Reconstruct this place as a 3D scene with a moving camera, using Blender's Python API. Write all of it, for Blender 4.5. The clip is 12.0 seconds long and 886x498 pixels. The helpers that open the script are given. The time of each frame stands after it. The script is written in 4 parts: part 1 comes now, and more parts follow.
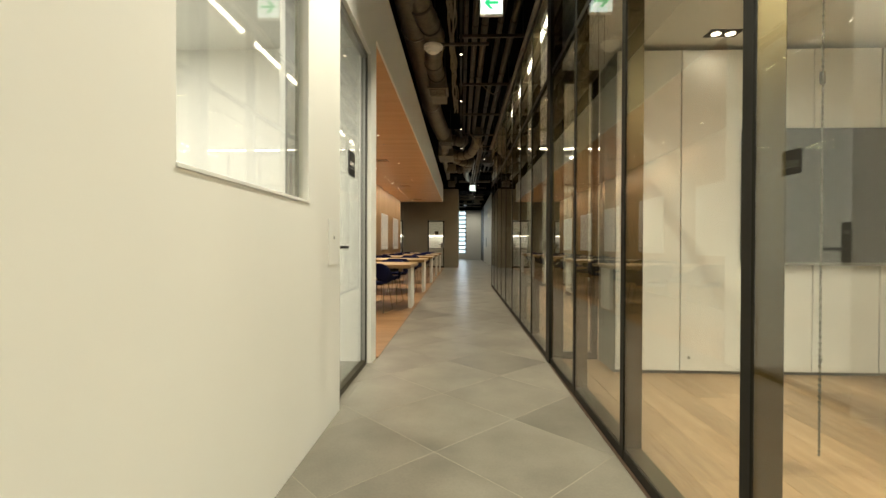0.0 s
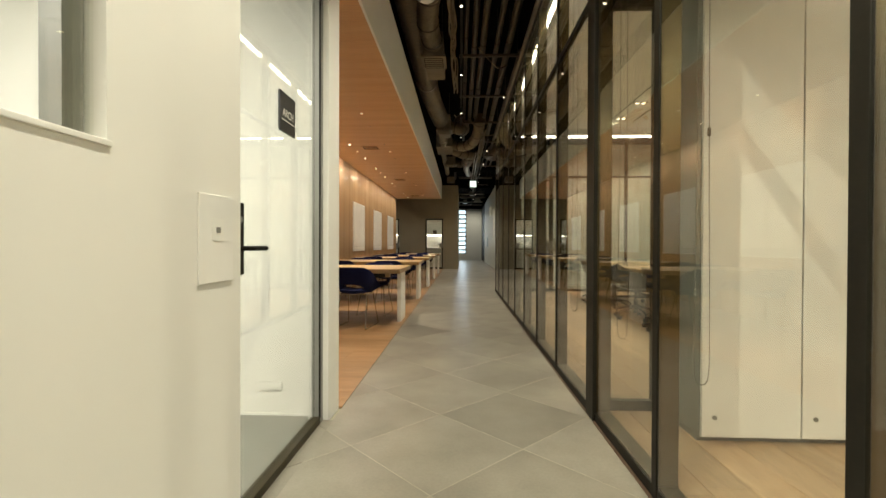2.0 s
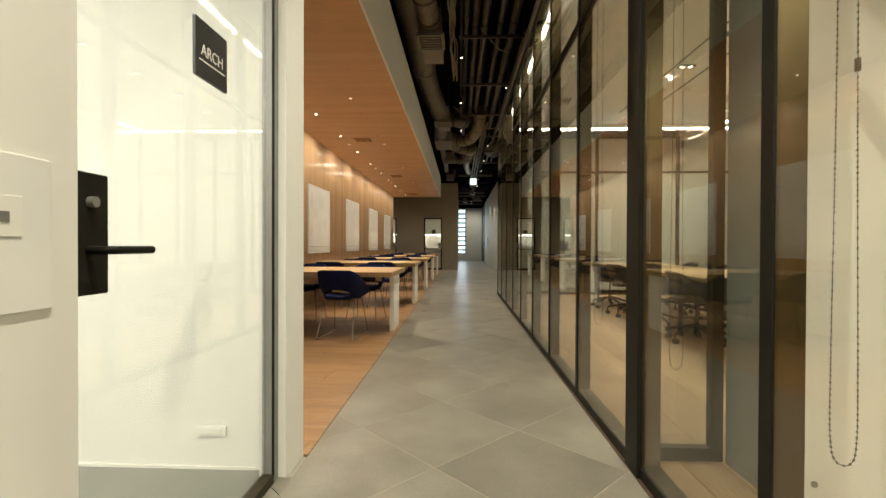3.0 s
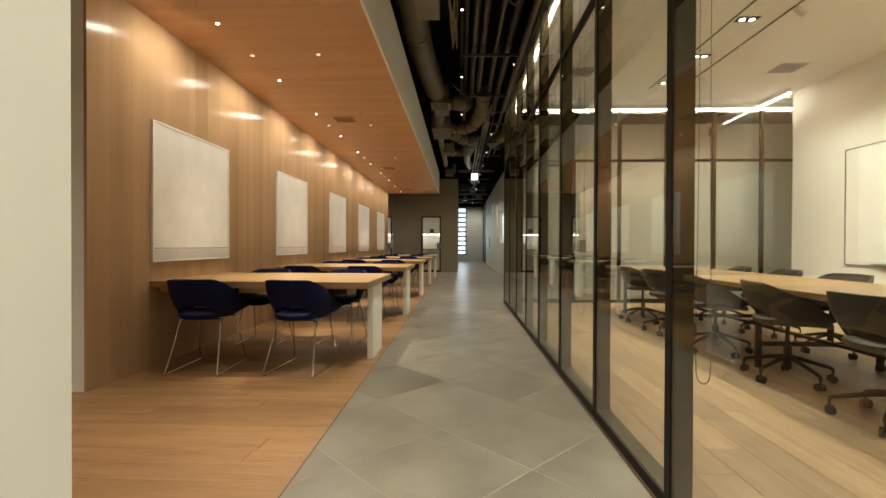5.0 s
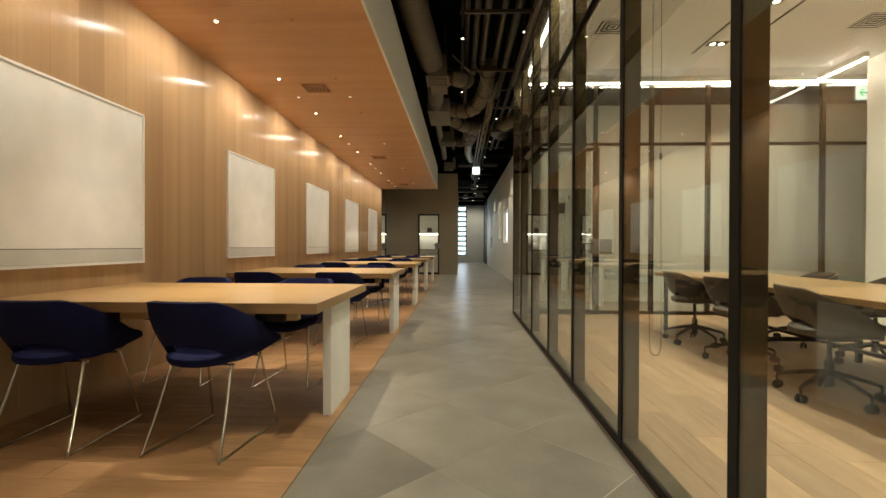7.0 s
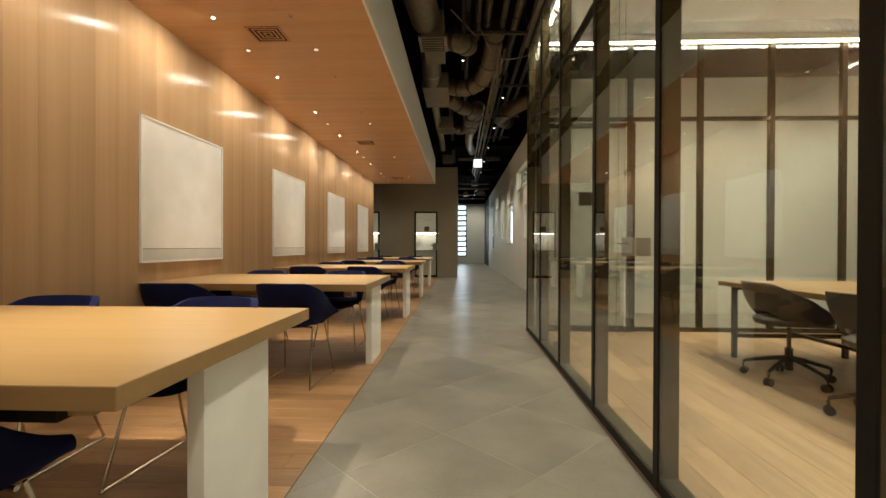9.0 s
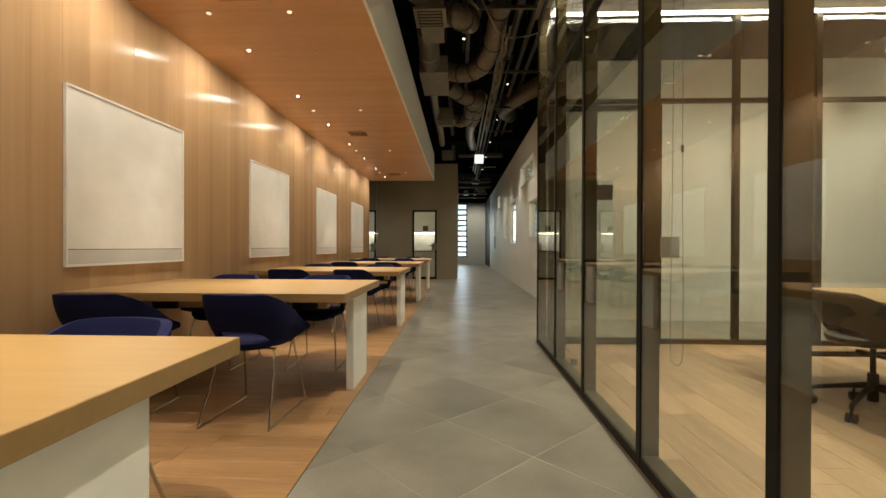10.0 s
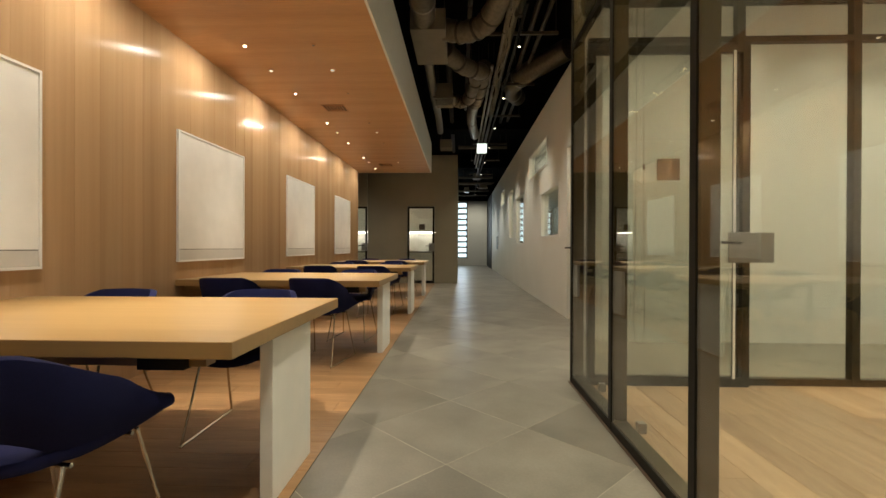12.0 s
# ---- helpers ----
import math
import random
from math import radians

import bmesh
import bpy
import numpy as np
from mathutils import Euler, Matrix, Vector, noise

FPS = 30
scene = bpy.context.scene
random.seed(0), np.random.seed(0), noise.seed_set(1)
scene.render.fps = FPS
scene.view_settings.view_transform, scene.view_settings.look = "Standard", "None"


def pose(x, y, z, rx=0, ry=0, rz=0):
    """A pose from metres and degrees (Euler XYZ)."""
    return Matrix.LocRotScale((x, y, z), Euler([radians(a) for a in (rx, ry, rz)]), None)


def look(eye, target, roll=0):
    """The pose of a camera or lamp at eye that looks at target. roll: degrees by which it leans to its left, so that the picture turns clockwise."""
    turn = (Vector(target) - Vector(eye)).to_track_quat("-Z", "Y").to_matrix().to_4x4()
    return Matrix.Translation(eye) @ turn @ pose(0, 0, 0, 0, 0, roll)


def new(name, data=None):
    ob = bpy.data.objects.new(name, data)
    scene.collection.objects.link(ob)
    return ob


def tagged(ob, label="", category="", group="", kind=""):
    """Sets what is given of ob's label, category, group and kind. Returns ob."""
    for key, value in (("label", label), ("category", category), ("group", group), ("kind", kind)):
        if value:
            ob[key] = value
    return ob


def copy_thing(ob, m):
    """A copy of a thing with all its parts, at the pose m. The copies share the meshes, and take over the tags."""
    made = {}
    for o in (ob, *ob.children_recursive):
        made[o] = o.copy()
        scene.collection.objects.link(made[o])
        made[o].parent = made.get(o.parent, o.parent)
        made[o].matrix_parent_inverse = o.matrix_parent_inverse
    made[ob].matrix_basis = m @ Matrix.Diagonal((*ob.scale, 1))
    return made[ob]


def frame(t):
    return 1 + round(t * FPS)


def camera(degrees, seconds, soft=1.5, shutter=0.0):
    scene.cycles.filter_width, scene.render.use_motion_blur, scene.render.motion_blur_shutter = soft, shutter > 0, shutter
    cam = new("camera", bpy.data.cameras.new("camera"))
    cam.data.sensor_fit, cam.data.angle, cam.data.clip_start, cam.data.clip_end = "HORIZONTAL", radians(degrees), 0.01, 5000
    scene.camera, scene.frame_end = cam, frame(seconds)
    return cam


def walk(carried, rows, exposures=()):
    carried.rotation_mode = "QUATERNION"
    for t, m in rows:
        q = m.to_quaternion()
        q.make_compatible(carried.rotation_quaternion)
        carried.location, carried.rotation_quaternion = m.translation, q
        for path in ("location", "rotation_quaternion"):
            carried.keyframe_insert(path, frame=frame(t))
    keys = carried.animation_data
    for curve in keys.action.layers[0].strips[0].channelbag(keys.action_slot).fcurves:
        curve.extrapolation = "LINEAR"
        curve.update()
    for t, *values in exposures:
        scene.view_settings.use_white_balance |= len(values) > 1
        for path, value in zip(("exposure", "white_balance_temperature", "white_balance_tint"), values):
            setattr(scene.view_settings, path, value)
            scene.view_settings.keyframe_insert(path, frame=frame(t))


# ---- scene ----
cam = camera(90.0, 12.0)
ROLL = 0.2
PATH = [  # seconds, eye, point looked at
    (0, (0.061, 0.174, 0.994), (-0.0203, 2.174, 0.9778)),
    (0.5, (0.059, 0.475, 0.994), (-0.0220, 2.475, 0.9776)),
    (1, (0.057, 0.778, 0.994), (-0.0236, 2.778, 0.9774)),
    (1.5, (0.055, 1.085, 0.993), (-0.0252, 3.085, 0.9772)),
    (2, (0.053, 1.393, 0.993), (-0.0271, 3.393, 0.9770)),
    (2.5, (0.050, 1.704, 0.993), (-0.0289, 3.704, 0.9770)),
    (3, (0.047, 2.016, 0.993), (-0.0310, 4.016, 0.9768)),
    (4, (0.043, 2.645, 0.992), (-0.0351, 4.645, 0.9766)),
    (5, (0.038, 3.280, 0.991), (-0.0396, 5.280, 0.9767)),
    (5.5, (0.035, 3.599, 0.991), (-0.0421, 5.599, 0.9769)),
    (6, (0.032, 3.920, 0.991), (-0.0444, 5.920, 0.9768)),
    (6.5, (0.030, 4.242, 0.990), (-0.0471, 6.242, 0.9769)),
    (7, (0.027, 4.565, 0.990), (-0.0495, 6.565, 0.9771)),
    (8, (0.021, 5.216, 0.989), (-0.0551, 7.216, 0.9776)),
    (9, (0.014, 5.871, 0.989), (-0.0608, 7.871, 0.9780)),
    (9.5, (0.011, 6.201, 0.988), (-0.0640, 8.201, 0.9782)),
    (10, (0.008, 6.533, 0.988), (-0.0671, 8.533, 0.9786)),
    (10.5, (0.005, 6.867, 0.988), (-0.0701, 8.867, 0.9788)),
    (11, (0.001, 7.203, 0.987), (-0.0734, 9.203, 0.9793)),
    (11.5, (-0.002, 7.541, 0.987), (-0.0767, 9.541, 0.9798)),
    (12, (-0.006, 7.883, 0.987), (-0.0800, 9.883, 0.9801)),
]
walk(cam, [(t, look(eye, target, ROLL)) for t, eye, target in PATH])

# ---- light ----
world = bpy.data.worlds.new("world")
scene.world = world
world.use_nodes = True
world.node_tree.nodes["Background"].inputs[0].default_value = (0.6, 0.75, 1.0, 1)
world.node_tree.nodes["Background"].inputs[1].default_value = 0.06
scene.view_settings.exposure = 0.2
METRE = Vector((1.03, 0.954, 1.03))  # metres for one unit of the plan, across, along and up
WARM = (1.0, 0.912, 0.755)
NEUTRAL = (1.0, 0.945, 0.755)


def spot(name, x, y, z, watts, angle=80, colour=WARM, target=None, blend=0.6, size=0.008):
    lamp = bpy.data.lights.new(name, "SPOT")
    lamp.energy, lamp.color, lamp.spot_size, lamp.spot_blend, lamp.shadow_soft_size = watts * 1.06, colour, radians(angle), blend, size
    ob = new(name, lamp)
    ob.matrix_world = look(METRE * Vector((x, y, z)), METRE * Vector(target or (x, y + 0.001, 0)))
    return ob


def area(name, x, y, z, sx, sy, watts, colour=NEUTRAL, target=None):
    lamp = bpy.data.lights.new(name, "AREA")
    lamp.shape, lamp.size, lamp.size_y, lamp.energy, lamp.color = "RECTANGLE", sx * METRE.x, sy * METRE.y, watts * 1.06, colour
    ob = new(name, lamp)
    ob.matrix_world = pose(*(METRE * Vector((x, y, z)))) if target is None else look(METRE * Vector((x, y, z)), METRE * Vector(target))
    return ob


# ---- plan ----
GX = 0.79            # face of the glass wall
LX = -0.675          # face of the white wall and fascia
EDGE = -0.648        # edge of the timber floor
PX = -2.39           # panelled timber wall
WX = 1.46            # white wall past the meeting room
CEIL = 2.73          # timber ceiling
TOP = 3.42           # top of the walls
SLAB = 4.45          # underside of the slab
END = 11.71          # end wall of the meeting room
GREY = 21.0          # grey wall closing the seating
FAR = 34.0
BAY = 2.555
BOARD0 = 7.71        # middle of the first table and whiteboard
POSTS = [-1.4, -0.47, 0.45, 1.442, 2.384, 3.312, 4.185, 5.205, 6.155, 7.098, 8.077, 8.973, 9.933, 10.824, 11.708]
TABLE = 0.68

# ---- materials ----


def material(name, base, rough=0.5, metal=0.0, second=None, scale=4.0, stretch=(1, 1, 1), grain=0.0, bump=0.0, fine=60.0, spread=0.0, coat=0.0, rough_var=0.08, spec=0.5, island=False, aniso=0.0):
    """Two-scale procedural surface: broad stains between base and second, fine grain, fine relief, spread per piece."""
    m = bpy.data.materials.new(name)
    m.use_nodes = True
    nt = m.node_tree
    n, l = nt.nodes, nt.links
    b = n["Principled BSDF"]
    b.inputs["Metallic"].default_value = metal
    b.inputs["Coat Weight"].default_value = coat
    b.inputs["Specular IOR Level"].default_value = spec
    co = n.new("ShaderNodeTexCoord")
    mp = n.new("ShaderNodeMapping")
    mp.inputs["Scale"].default_value = stretch
    l.new(co.outputs["Object"], mp.inputs["Vector"])
    info = n.new("ShaderNodeObjectInfo")
    off = n.new("ShaderNodeVectorMath")
    off.operation = "MULTIPLY_ADD"
    comb = n.new("ShaderNodeCombineXYZ")
    for k in range(3):
        l.new(info.outputs["Random"], comb.inputs[k])
    off.inputs[1].default_value = (37.0, 53.0, 29.0)
    l.new(comb.outputs[0], off.inputs[0])
    l.new(mp.outputs[0], off.inputs[2])
    big = n.new("ShaderNodeTexNoise")
    big.inputs["Scale"].default_value, big.inputs["Detail"].default_value = scale, 5
    l.new(off.outputs[0], big.inputs["Vector"])
    small = n.new("ShaderNodeTexNoise")
    small.inputs["Scale"].default_value, small.inputs["Detail"].default_value = fine, 4
    l.new(off.outputs[0], small.inputs["Vector"])
    mix = n.new("ShaderNodeMix")
    mix.data_type = "RGBA"
    mix.inputs[6].default_value = (*base, 1)
    mix.inputs[7].default_value = (*(second or [c * 0.9 for c in base]), 1)
    ramp = n.new("ShaderNodeMapRange")
    ramp.inputs[1].default_value, ramp.inputs[2].default_value = 0.3, 0.7
    l.new(big.outputs["Fac"], ramp.inputs[0])
    l.new(ramp.outputs[0], mix.inputs[0])
    val = n.new("ShaderNodeMapRange")
    val.inputs[1].default_value, val.inputs[2].default_value = 0.3, 0.7
    val.inputs[3].default_value, val.inputs[4].default_value = 1 - grain, 1 + grain
    l.new(small.outputs["Fac"], val.inputs[0])
    geo = n.new("ShaderNodeNewGeometry")
    tone = n.new("ShaderNodeMapRange")
    tone.inputs[3].default_value, tone.inputs[4].default_value = 1 - spread, 1 + spread
    l.new(geo.outputs["Random Per Island"] if island else info.outputs["Random"], tone.inputs[0])
    mul = n.new("ShaderNodeMath")
    mul.operation = "MULTIPLY"
    l.new(val.outputs[0], mul.inputs[0])
    l.new(tone.outputs[0], mul.inputs[1])
    hsv = n.new("ShaderNodeHueSaturation")
    l.new(mix.outputs[2], hsv.inputs["Color"])
    l.new(mul.outputs[0], hsv.inputs["Value"])
    l.new(hsv.outputs[0], b.inputs["Base Color"])
    rr = n.new("ShaderNodeMapRange")
    rr.inputs[3].default_value, rr.inputs[4].default_value = max(0.02, rough - rough_var), min(1, rough + rough_var)
    l.new(big.outputs["Fac"], rr.inputs[0])
    l.new(rr.outputs[0], b.inputs["Roughness"])
    if aniso:
        tan = n.new("ShaderNodeTangent")
        tan.direction_type, tan.axis = "RADIAL", "Z"
        b.inputs["Anisotropic"].default_value = aniso
        l.new(tan.outputs[0], b.inputs["Tangent"])
    if bump:
        bp = n.new("ShaderNodeBump")
        bp.inputs["Strength"].default_value, bp.inputs["Distance"].default_value = bump, 0.002
        l.new(small.outputs["Fac"], bp.inputs["Height"])
        l.new(bp.outputs[0], b.inputs["Normal"])
    return m


def glass_material(name, tint, ior=1.5):
    m = bpy.data.materials.new(name)
    m.use_nodes = True
    n, l = m.node_tree.nodes, m.node_tree.links
    n.remove(n["Principled BSDF"])
    clear = n.new("ShaderNodeBsdfTransparent")
    clear.inputs[0].default_value = (*tint, 1)
    gloss = n.new("ShaderNodeBsdfGlossy")
    gloss.inputs["Roughness"].default_value = 0.0
    lay = n.new("ShaderNodeLayerWeight")
    lay.inputs["Blend"].default_value = 0.5
    pw = n.new("ShaderNodeMath")
    pw.operation, pw.inputs[1].default_value = "POWER", 5.0
    l.new(lay.outputs["Facing"], pw.inputs[0])
    fres = n.new("ShaderNodeMapRange")
    fres.inputs[3].default_value, fres.inputs[4].default_value = ((ior - 1) / (ior + 1)) ** 2, 1.0
    l.new(pw.outputs[0], fres.inputs[0])
    mix = n.new("ShaderNodeMixShader")
    l.new(fres.outputs[0], mix.inputs[0])
    l.new(clear.outputs[0], mix.inputs[1])
    l.new(gloss.outputs[0], mix.inputs[2])
    l.new(mix.outputs[0], n["Material Output"].inputs[0])
    return m


def glow(name, colour, strength):
    m = bpy.data.materials.new(name)
    m.use_nodes = True
    b = m.node_tree.nodes["Principled BSDF"]
    b.inputs["Base Color"].default_value = (*colour, 1)
    b.inputs["Emission Color"].default_value = (*colour, 1)
    b.inputs["Emission Strength"].default_value = strength
    return m


WHITE = material("white paint", (0.78, 0.77, 0.72), 0.55, second=(0.75, 0.74, 0.69), scale=1.2, bump=0.08, fine=220)
# Wall white made lighter, standing in for bounce light the ceilings lack.
WHITE_CEIL = material("white paint lifted for ceilings", (0.87, 0.86, 0.82), 0.6, second=(0.85, 0.84, 0.80), scale=1.2, bump=0.05, fine=220)
WHITE_GLOSS = material("white lacquer", (0.80, 0.79, 0.75), 0.35, bump=0.02)
PANEL = material("timber wall veneer", (0.455, 0.300, 0.168), 0.23, second=(0.362, 0.224, 0.117), scale=1.7, stretch=(3, 3, 0.06), grain=0.035, fine=13, bump=0.03, spread=0.06, aniso=0.8, rough_var=0.04, spec=0.055)
TIMBER_CEIL = material("timber ceiling veneer", (0.56, 0.305, 0.138), 0.38, second=(0.48, 0.25, 0.108), scale=2.0, stretch=(0.15, 3, 3), grain=0.08, fine=40, bump=0.04, spread=0.05)
OAK_FLOOR = material("oak floor", (0.42, 0.285, 0.165), 0.42, second=(0.32, 0.205, 0.112), scale=2.5, stretch=(6, 0.5, 1), grain=0.15, fine=26, bump=0.08, spread=0.20)
OAK_ISLAND = material("far oak floor", (0.42, 0.285, 0.165), 0.42, second=(0.32, 0.205, 0.112), scale=2.5, stretch=(6, 0.5, 1), grain=0.15, fine=26, bump=0.08, spread=0.20, island=True)
OAK_FLOOR_X = material("oak floor crosswise", (0.335, 0.186, 0.082), 0.40, second=(0.235, 0.122, 0.050), scale=2.2, stretch=(0.6, 5, 1), grain=0.13, fine=15, bump=0.10, spread=0.11)
OAK_ISLAND_X = material("far oak floor crosswise", (0.335, 0.186, 0.082), 0.40, second=(0.235, 0.122, 0.050), scale=2.2, stretch=(0.6, 5, 1), grain=0.13, fine=15, bump=0.10, spread=0.11, island=True)
BEDWOOD = material("dark wood bed", (0.17, 0.105, 0.055), 0.7)
OAK_TOP = material("oak table top", (0.308, 0.187, 0.069), 0.29, second=(0.27, 0.162, 0.058), scale=1.6, stretch=(0.3, 5, 5), grain=0.06, fine=9, rough_var=0.02, spec=0.9)
TILE = material("grey floor tile", (0.215, 0.195, 0.158), 0.33, second=(0.136, 0.122, 0.098), scale=2.6, grain=0.07, fine=90, bump=0.03, spread=0.13, rough_var=0.04)
GROUT = material("grout", (0.44, 0.41, 0.33), 0.8, second=(0.21, 0.19, 0.15), scale=0.9)
BLACK = material("black steel", (0.010, 0.009, 0.006), 0.5, second=(0.014, 0.012, 0.008), grain=0.1, spec=0.15)
OLIVE = material("dark bronze steel", (0.030, 0.024, 0.011), 0.42, grain=0.06, spec=0.2)
FIN = material("bronze anodised fin", (0.100, 0.078, 0.038), 0.32, metal=0.88, grain=0.04, rough_var=0.03)
SLABM = material("near-black slab", (0.005, 0.0046, 0.004), 0.95, grain=0.2, spec=0.05)
GREYWALL = material("taupe plaster", (0.30, 0.265, 0.19), 0.7, second=(0.265, 0.235, 0.168), scale=1.5, bump=0.15, fine=150, grain=0.03)
NAVY = material("navy wool", (0.0065, 0.0085, 0.046), 0.9, second=(0.005, 0.0062, 0.034), grain=0.25, fine=500, bump=0.4, spec=0.2)
CHROME = material("steel wire", (0.62, 0.58, 0.50), 0.22, metal=1.0)
LEG = material("white table leg paint", (0.83, 0.81, 0.75), 0.5)
BOARD = material("whiteboard enamel", (0.85, 0.84, 0.80), 0.18, bump=0.0, rough_var=0.03)
GREYSHELL = material("charcoal shell", (0.052, 0.046, 0.035), 0.5, grain=0.05)
GREYMETAL = material("grey anodised frame", (0.24, 0.235, 0.215), 0.4, metal=0.3)
CABLE = material("dull cable", (0.06, 0.05, 0.036), 0.7, grain=0.2)
PIPE = material("painted pipe", (0.085, 0.068, 0.045), 0.4, metal=0.3, grain=0.15)
WRAP = material("wrapped duct", (0.16, 0.13, 0.09), 0.45, metal=0.35, grain=0.2, fine=25, bump=0.6)
STEEL = material("galvanised duct", (0.36, 0.32, 0.26), 0.35, metal=0.7, grain=0.15, fine=20)
ROOMFLOOR = material("grey vinyl", (0.20, 0.20, 0.18), 0.35, bump=0.02)
BROWN = material("brown plate", (0.10, 0.07, 0.045), 0.4)
SIGNBLACK = material("sign black", (0.012, 0.011, 0.010), 0.45)
SIGNWHITE = material("sign white", (0.75, 0.74, 0.70), 0.5)
BULB_DIM = glow("shaded downlight bulb", (1.0, 0.86, 0.66), 0.9)
VENTWOOD = material("brown vent paint", (0.45, 0.22, 0.09), 0.45, grain=0.05)
RUST = material("russet edge strip", (0.075, 0.042, 0.024), 0.5, grain=0.1)
CHAIN = material("dull steel beads", (0.12, 0.11, 0.085), 0.4, metal=0.4)
TRAY = material("pale tray", (0.58, 0.57, 0.53), 0.35)
SCREEN = material("dark screen glass", (0.045, 0.046, 0.044), 0.08, rough_var=0.02, coat=0.3)
NICHE = material("niche grey", (0.24, 0.24, 0.215), 0.5)
STEELBOX = material("dull box steel", (0.20, 0.17, 0.125), 0.5, metal=0.2, grain=0.1)
CABLEPALE = material("pale cable", (0.22, 0.18, 0.12), 0.6, grain=0.15)
DAYLIGHT = glow("daylight", (0.72, 0.87, 1.0), 1.6)
GLASS = glass_material("clear glass", (0.955, 0.965, 0.935), 1.82)
LED = glow("led strip", (1.0, 0.90, 0.72), 23.0)
SHELF_LED = glow("shelf light strip", (1.0, 0.92, 0.78), 14.0)
BULB = glow("downlight bulb", (1.0, 0.84, 0.62), 7.0)
SIGN_LIGHT = glow("exit sign face", (0.85, 1.0, 0.90), 1.3)
SIGN_GREEN = glow("exit sign green", (0.02, 0.45, 0.16), 1.4)

# ---- building helpers ----


def box(bm, x0, x1, y0, y1, z0, z1, bevel=0.0):
    r = bmesh.ops.create_cube(bm, size=1, matrix=Matrix.Translation(((x0 + x1) / 2, (y0 + y1) / 2, (z0 + z1) / 2)) @ Matrix.Diagonal((abs(x1 - x0), abs(y1 - y0), abs(z1 - z0), 1)))
    if bevel:
        edges = list({e for v in r["verts"] for e in v.link_edges})
        bmesh.ops.bevel(bm, geom=edges, offset=bevel, segments=2, profile=0.5, affect="EDGES")


def rod(bm, a, b, r, sides=10, r2=None):
    a, b = Vector(a), Vector(b)
    q = (b - a).to_track_quat("Z", "Y").to_matrix().to_4x4()
    bmesh.ops.create_cone(bm, cap_ends=True, segments=sides, radius1=r, radius2=r if r2 is None else r2, depth=(b - a).length, matrix=Matrix.Translation((a + b) / 2) @ q)


def tube(bm, pts, r, sides=8):
    """A bent round bar through the points."""
    pts = [Vector(p) for p in pts]
    rings = []
    for i, p in enumerate(pts):
        d = (pts[min(i + 1, len(pts) - 1)] - pts[max(i - 1, 0)]).normalized()
        u = d.cross(Vector((0, 0, 1)) if abs(d.z) < 0.95 else Vector((1, 0, 0))).normalized()
        w = d.cross(u)
        rr = r[i] if isinstance(r, (list, tuple)) else r
        rings.append([bm.verts.new(p + rr * (math.cos(2 * math.pi * k / sides) * u + math.sin(2 * math.pi * k / sides) * w)) for k in range(sides)])
    for a, b in zip(rings, rings[1:]):
        for k in range(sides):
            bm.faces.new((a[k], a[(k + 1) % sides], b[(k + 1) % sides], b[k]))
    bm.faces.new(rings[0])
    bm.faces.new(rings[-1][::-1])


def smooth_path(ctrl, steps=8):
    """Catmull-Rom through the points."""
    c = [Vector(p) for p in ctrl]
    c = [2 * c[0] - c[1]] + c + [2 * c[-1] - c[-2]]
    out = []
    for i in range(1, len(c) - 2):
        for k in range(steps):
            t = k / steps
            out.append(0.5 * (2 * c[i] + (c[i + 1] - c[i - 1]) * t + (2 * c[i - 1] - 5 * c[i] + 4 * c[i + 1] - c[i + 2]) * t * t + (3 * c[i] - c[i - 1] - 3 * c[i + 1] + c[i + 2]) * t ** 3))
    out.append(c[-2])
    return out


def mesh_of(name, bm, mat, smooth=False):
    bmesh.ops.recalc_face_normals(bm, faces=bm.faces)
    me = bpy.data.meshes.new(name)
    bm.to_mesh(me)
    bm.free()
    for mm in (mat if isinstance(mat, (list, tuple)) else [mat]):
        me.materials.append(mm)
    if smooth:
        for p in me.polygons:
            p.use_smooth = True
        me.set_sharp_from_angle(angle=radians(40))
    return me


def part(name, bm, mat, parent=None, label="", smooth=False):
    ob = new(name, mesh_of(name, bm, mat, smooth))
    if parent is not None:
        ob.parent = parent
    return tagged(ob, label) if label else ob


def thing(name, label, category, m=None, group=""):
    ob = new(name)
    ob.empty_display_size = 0.1
    if m is not None:
        ob.matrix_world = m
    return tagged(ob, label, category, group)


def block(name, x0, x1, y0, y1, z0, z1, mat, parent=None, bevel=0.0, label=""):
    bm = bmesh.new()
    box(bm, x0, x1, y0, y1, z0, z1, bevel)
    return part(name, bm, mat, parent, label)


def structure(name, boxes, mat, label="", category="wall"):
    bm = bmesh.new()
    for b in boxes:
        box(bm, *b)
    return tagged(part(name, bm, mat), label, category, kind="structure")

# ---- large structure ----
BED = -0.012
tagged(structure("floor_base", [(-6, 7, -2.5, FAR + 3, -0.25, BED - 0.004)], GROUT), "pale screed under the floor finishes", "floor")
structure("ceiling", [(-6, 7, -2.5, FAR + 3, SLAB, SLAB + 0.2)], SLABM, "black painted concrete slab above open services", "ceiling")
# Assumed outer walls, not seen: they close the space around the plan.
structure("wall_back", [(-6, 7, -2.6, -2.4, BED, SLAB)], WHITE, "assumed white wall closing the space")
structure("wall_outer_west", [(-6.2, -6, -2.5, FAR + 3, BED, SLAB)], WHITE, "assumed white wall closing the space")
structure("wall_outer_east", [(7, 7.2, -2.5, FAR + 3, BED, SLAB)], WHITE, "assumed white wall closing the space")

